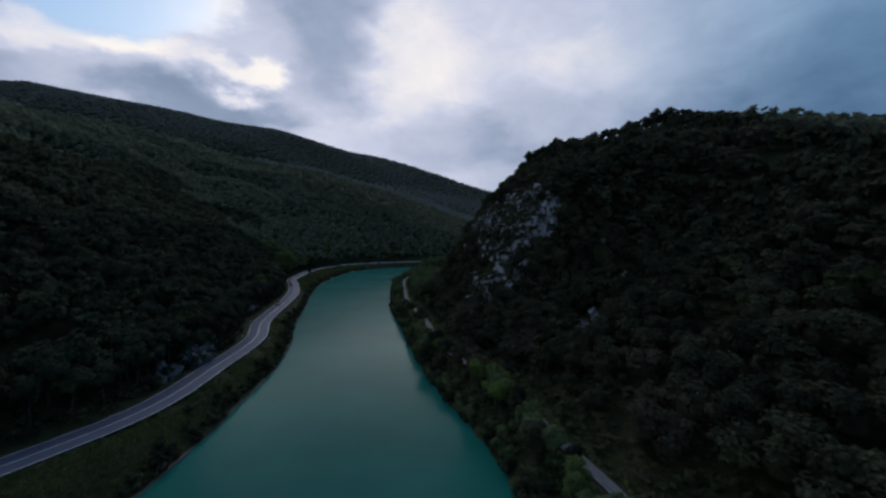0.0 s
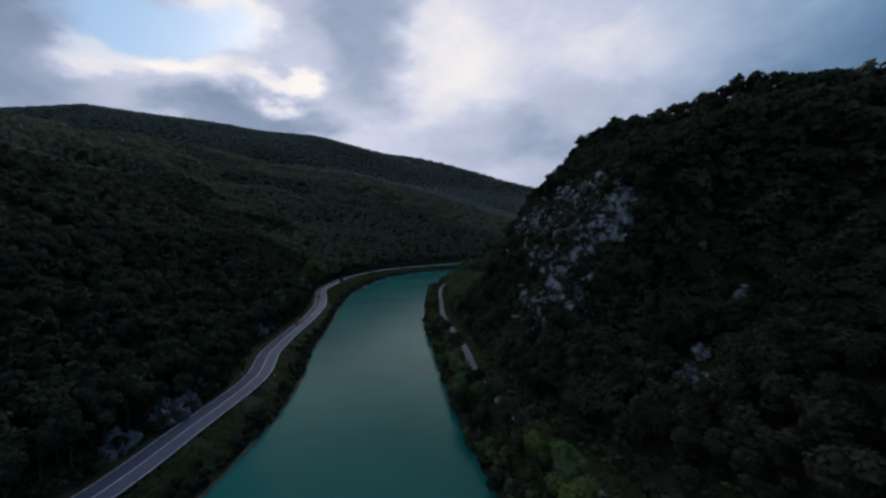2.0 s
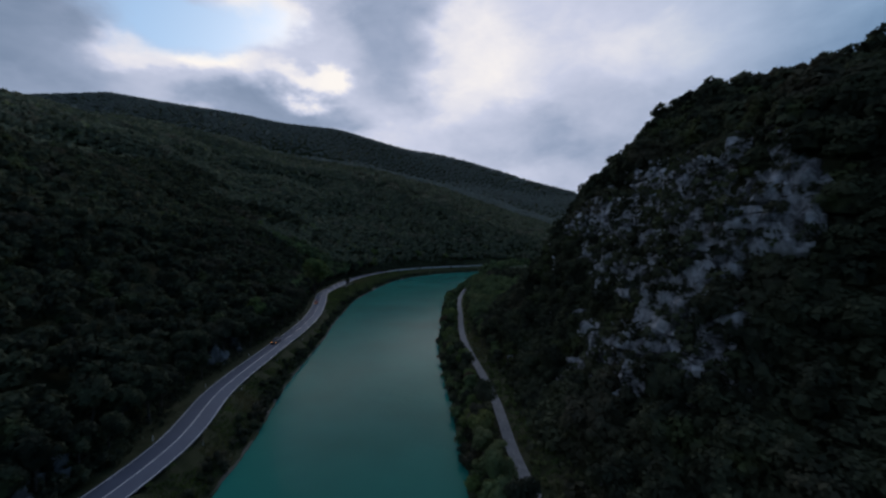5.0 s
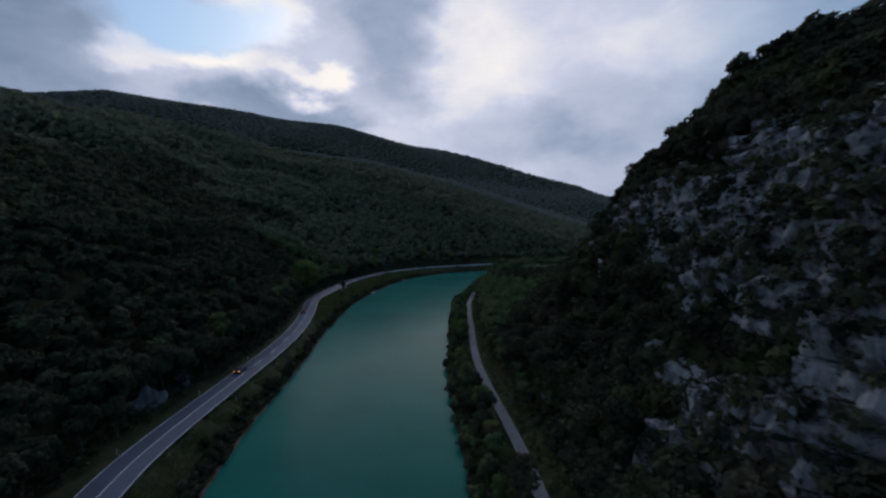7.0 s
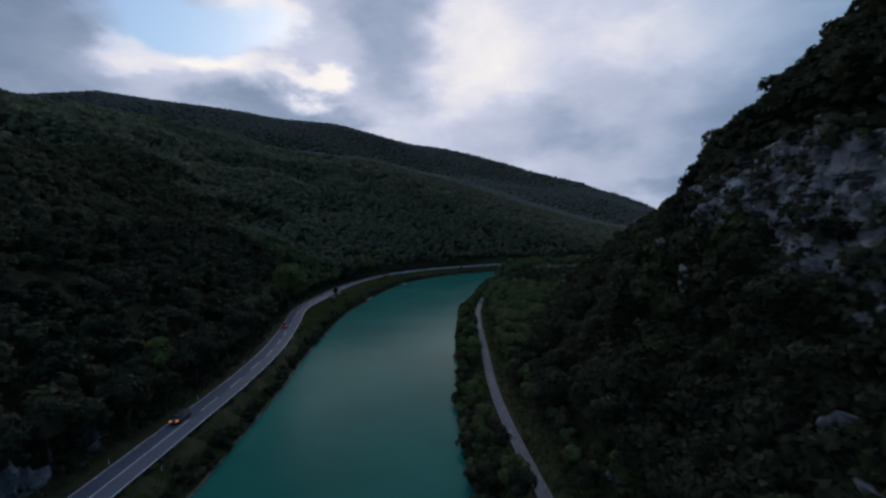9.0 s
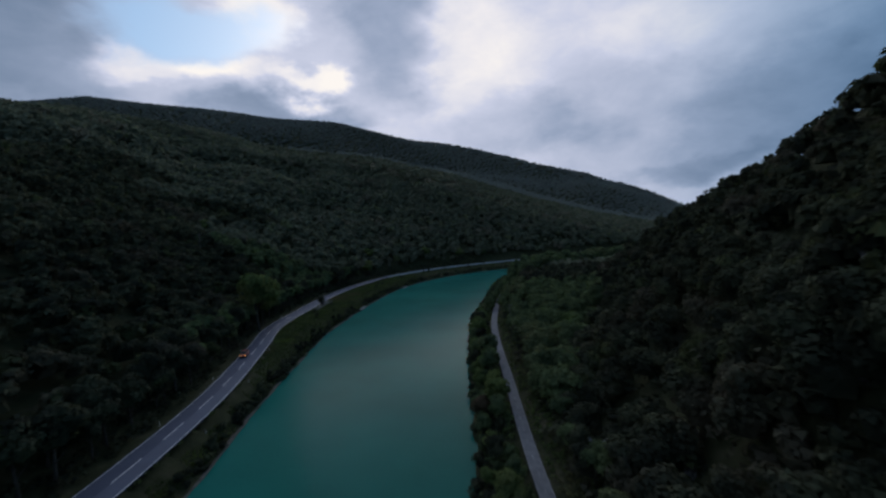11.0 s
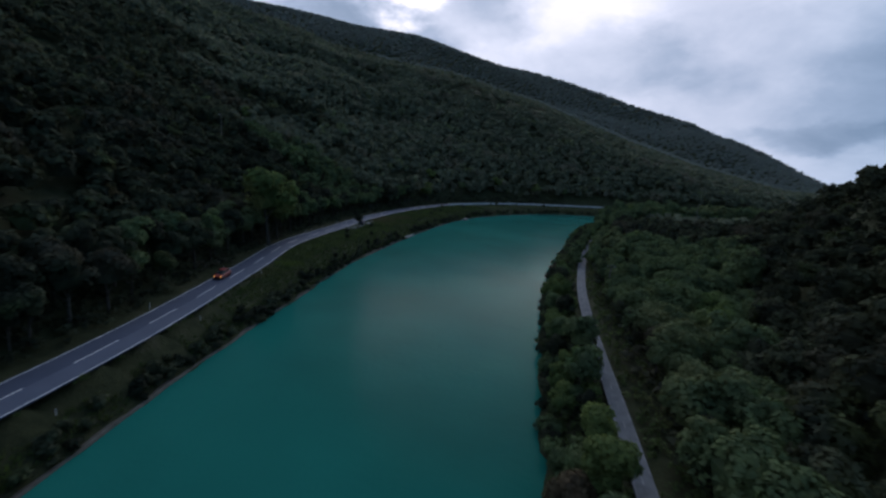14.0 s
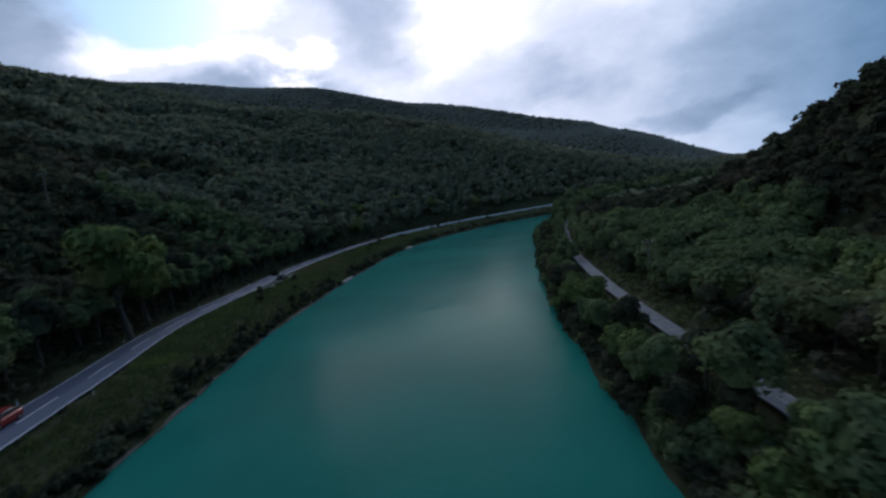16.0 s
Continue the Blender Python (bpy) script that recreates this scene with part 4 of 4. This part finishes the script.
def piece(name, bm, mat, parent, label="", smooth=False):
    me = bpy.data.meshes.new(name)
    bm.to_mesh(me)
    bm.free()
    me.materials.append(mat)
    if smooth:
        me.polygons.foreach_set("use_smooth", np.ones(len(me.polygons), bool))
    return part(name, me, parent, label)


def disc(radius, width, bevel):
    bm = bmesh.new()
    bmesh.ops.create_cone(bm, cap_ends=True, segments=24, radius1=radius, radius2=radius, depth=width)
    bmesh.ops.rotate(bm, verts=bm.verts, matrix=Matrix.Rotation(radians(90), 3, "X"))
    rim = [e for e in bm.edges if len(e.link_faces) == 2 and any(len(f.verts) > 4 for f in e.link_faces)]
    bmesh.ops.bevel(bm, geom=rim, offset=bevel, segments=2, affect="EDGES")
    return bm


def car(paint, label, lit):
    """A hatchback, 4.2 m long, its nose towards +x."""
    root = tagged(new("car"), label, "car")
    v, f = loft([section(-2.08, 0.72, 0.34, 0.78, 0.1), section(-2.0, 0.82, 0.24, 0.95, 0.1), section(-1.2, 0.87, 0.2, 0.98, 0.1), section(0.9, 0.87, 0.2, 0.95, 0.1), section(1.75, 0.83, 0.24, 0.82, 0.12), section(2.08, 0.7, 0.34, 0.66, 0.12)])
    part("body", mesh_from("body", v, f, [paint]), root)
    v, f = loft([section(-1.9, 0.66, 0.93, 1.05, 0.06), section(-1.45, 0.64, 0.93, 1.42, 0.1), section(-0.2, 0.64, 0.93, 1.47, 0.1), section(0.35, 0.64, 0.93, 1.40, 0.1), section(1.15, 0.7, 0.90, 0.98, 0.06)])
    part("cabin", mesh_from("cabin", v, f, [GLASS]), root, "dark tinted windows")
    piece("roof", box(-0.55, 0, 1.47, 1.75, 1.12, 0.05), paint, root)
    for x in (-1.25, 0.3):
        for y in (-0.63, 0.63):
            piece("pillar", box(x, y, 1.18, 0.07, 0.04, 0.55, 0.01), paint, root)
    for x in (-1.32, 1.3):
        for y in (-0.8, 0.8):
            wheel = new("wheel")
            wheel.parent, wheel.location = root, (x, y, 0.31)
            piece("tyre", disc(0.31, 0.2, 0.04), RUBBER, wheel)
            piece("rim", disc(0.19, 0.215, 0.02), STEEL, wheel, "grey metal rim")
    for y in (-0.56, 0.56):
        piece("headlight", box(2.0, y, 0.66, 0.16, 0.3, 0.13, 0.03), HEADLAMP if lit else STEEL, root, "lit orange headlight" if lit else "clear headlight")
        piece("tail_light", box(-2.04, y, 0.78, 0.12, 0.26, 0.16, 0.03), TAILLAMP, root, "red tail light")
        piece("mirror", box(0.72, y * 1.7, 1.0, 0.16, 0.2, 0.12, 0.03), paint, root)
    piece("bumper", box(2.06, 0, 0.42, 0.12, 1.4, 0.2, 0.04), RUBBER, root)
    piece("bumper", box(-2.06, 0, 0.42, 0.12, 1.4, 0.2, 0.04), RUBBER, root)
    return root


def road_heading(start):
    i = int(start / 2)
    t = ROAD[i + 1] - ROAD[i]
    return math.degrees(math.atan2(t[1], t[0]))


near_y = int(np.argmin(np.abs(ROAD[:, 1] - 254))) * 2.0
x, y = along_line(ROAD, near_y, -1.45)
car(RED, "red hatchback with lit headlights driving on the road", True).matrix_basis = pose(x, y, 4.5, 0, 0, road_heading(near_y) + 180)

down_y = int(np.argmin(np.abs(ROAD[:, 1] - 184))) * 2.0
x, y = along_line(ROAD, down_y, -1.45)
car(SLATE, "dark car with lit headlights driving on the road", True).matrix_basis = pose(x, y, 4.5, 0, 0, road_heading(down_y) + 180)

# the lay-by with its parked car
lay_y = int(np.argmin(np.abs(ROAD[:, 1] - 326))) * 2.0
layby = new("layby", stretch_of(ROAD, lay_y - 9, 24, (3.1, 7.0), 4.48, GRAVEL, "layby"))
tagged(layby, "small pale gravel lay-by beside the road", "lay-by", kind="structure")
x, y = along_line(ROAD, lay_y + 5, 5.0)
car(SLATE, "dark blue car parked in the gravel lay-by", False).matrix_basis = pose(x, y, 4.48, 0, 0, road_heading(lay_y) + 8)
x, y = along_line(ROAD, lay_y - 4, 6.6)
place_tree(kinds[1], x, y, 0.62)


# ---- small things on the banks ----
def post(height_m, radius, mat, name, top=None):
    v, f = tapered([(0, 0, 0), (0, 0, height_m * 0.5), (0.02, 0, height_m)], (radius, radius * 0.88, radius * 0.72), 10)
    f = f + [tuple(range(20, 30))]
    return mesh_from(name, v, f, [mat], False)


def utility_pole(tall, label):
    """A wooden pole with a crossarm and insulators."""
    root = tagged(new("utility_pole"), label, "pole", "poles on the slopes")
    part("pole", post(tall, 0.16, POLE, "pole"), root)
    piece("crossarm", box(0, 0, tall - 0.5, 1.7, 0.12, 0.14), POLE, root)
    for dx in (-0.7, 0.0, 0.7):
        piece("insulator", box(dx, 0, tall - 0.32, 0.09, 0.09, 0.22, 0.02), SIGN, root, "pale insulator")
    return root


def ground_at(x, y):
    return float(height(np.array([float(x)]), np.array([float(y)]))[0])


for x, y, tall, turn, label in ((-168, 302, 15.0, 30, "tall weathered wooden pole above hillside trees"), (-196, 372, 15.0, 30, "tall weathered wooden pole above hillside trees"), (-12, 420, 15.0, 60, "tall wooden pole rising from the riverside wood"), (-42, 291, 7.0, 20, "short wooden pole beside the cycle path")):
    utility_pole(tall, label).matrix_basis = pose(x, y, ground_at(x, y) - 0.2, 0, 0, turn)


def marker_post():
    root = tagged(new("marker_post"), "white plastic road marker post with dark band", "marker post", "marker posts along the road")
    piece("stake", box(0, 0, 0.45, 0.12, 0.1, 0.9, 0.02), SIGN, root)
    piece("band", box(0, 0, 0.72, 0.126, 0.106, 0.16, 0.02), RUBBER, root, "dark band")
    return root


first = marker_post()
for i, start in enumerate(np.arange(400, 640, 24.0)):
    for offset in (-3.9, 3.7):
        x, y = along_line(ROAD, start, offset)
        m = pose(x, y, ground_at(x, y) - 0.03, 0, 0, road_heading(start))
        if i == 0 and offset < 0:
            first.matrix_basis = m
        else:
            copy_thing(first, m)


def ledge(length, width, label):
    """A worn concrete slab at the water's edge, one corner broken."""
    bm = box(0, 0, 0, length, width, 0.7, 0.05)
    for v in bm.verts:
        v.co.x += 0.25 * noise.noise(v.co * 0.9)
        v.co.y += 0.2 * noise.noise(v.co * 1.3 + Vector((4, 0, 0)))
    me = bpy.data.meshes.new("concrete_ledge")
    bm.to_mesh(me)
    bm.free()
    me.materials.append(CONCRETE)
    return tagged(new("concrete_ledge"  , me), label, "ledge", "ledges at the water")


ledge(7.5, 2.2, "pale concrete landing ledge at the water's edge").matrix_basis = pose(-117.2, 343, 0.15, 0, 0, 97)
ledge(5.0, 1.8, "pale concrete landing ledge at the water's edge").matrix_basis = pose(-119.4, 411, 0.15, 0, 0, 84)
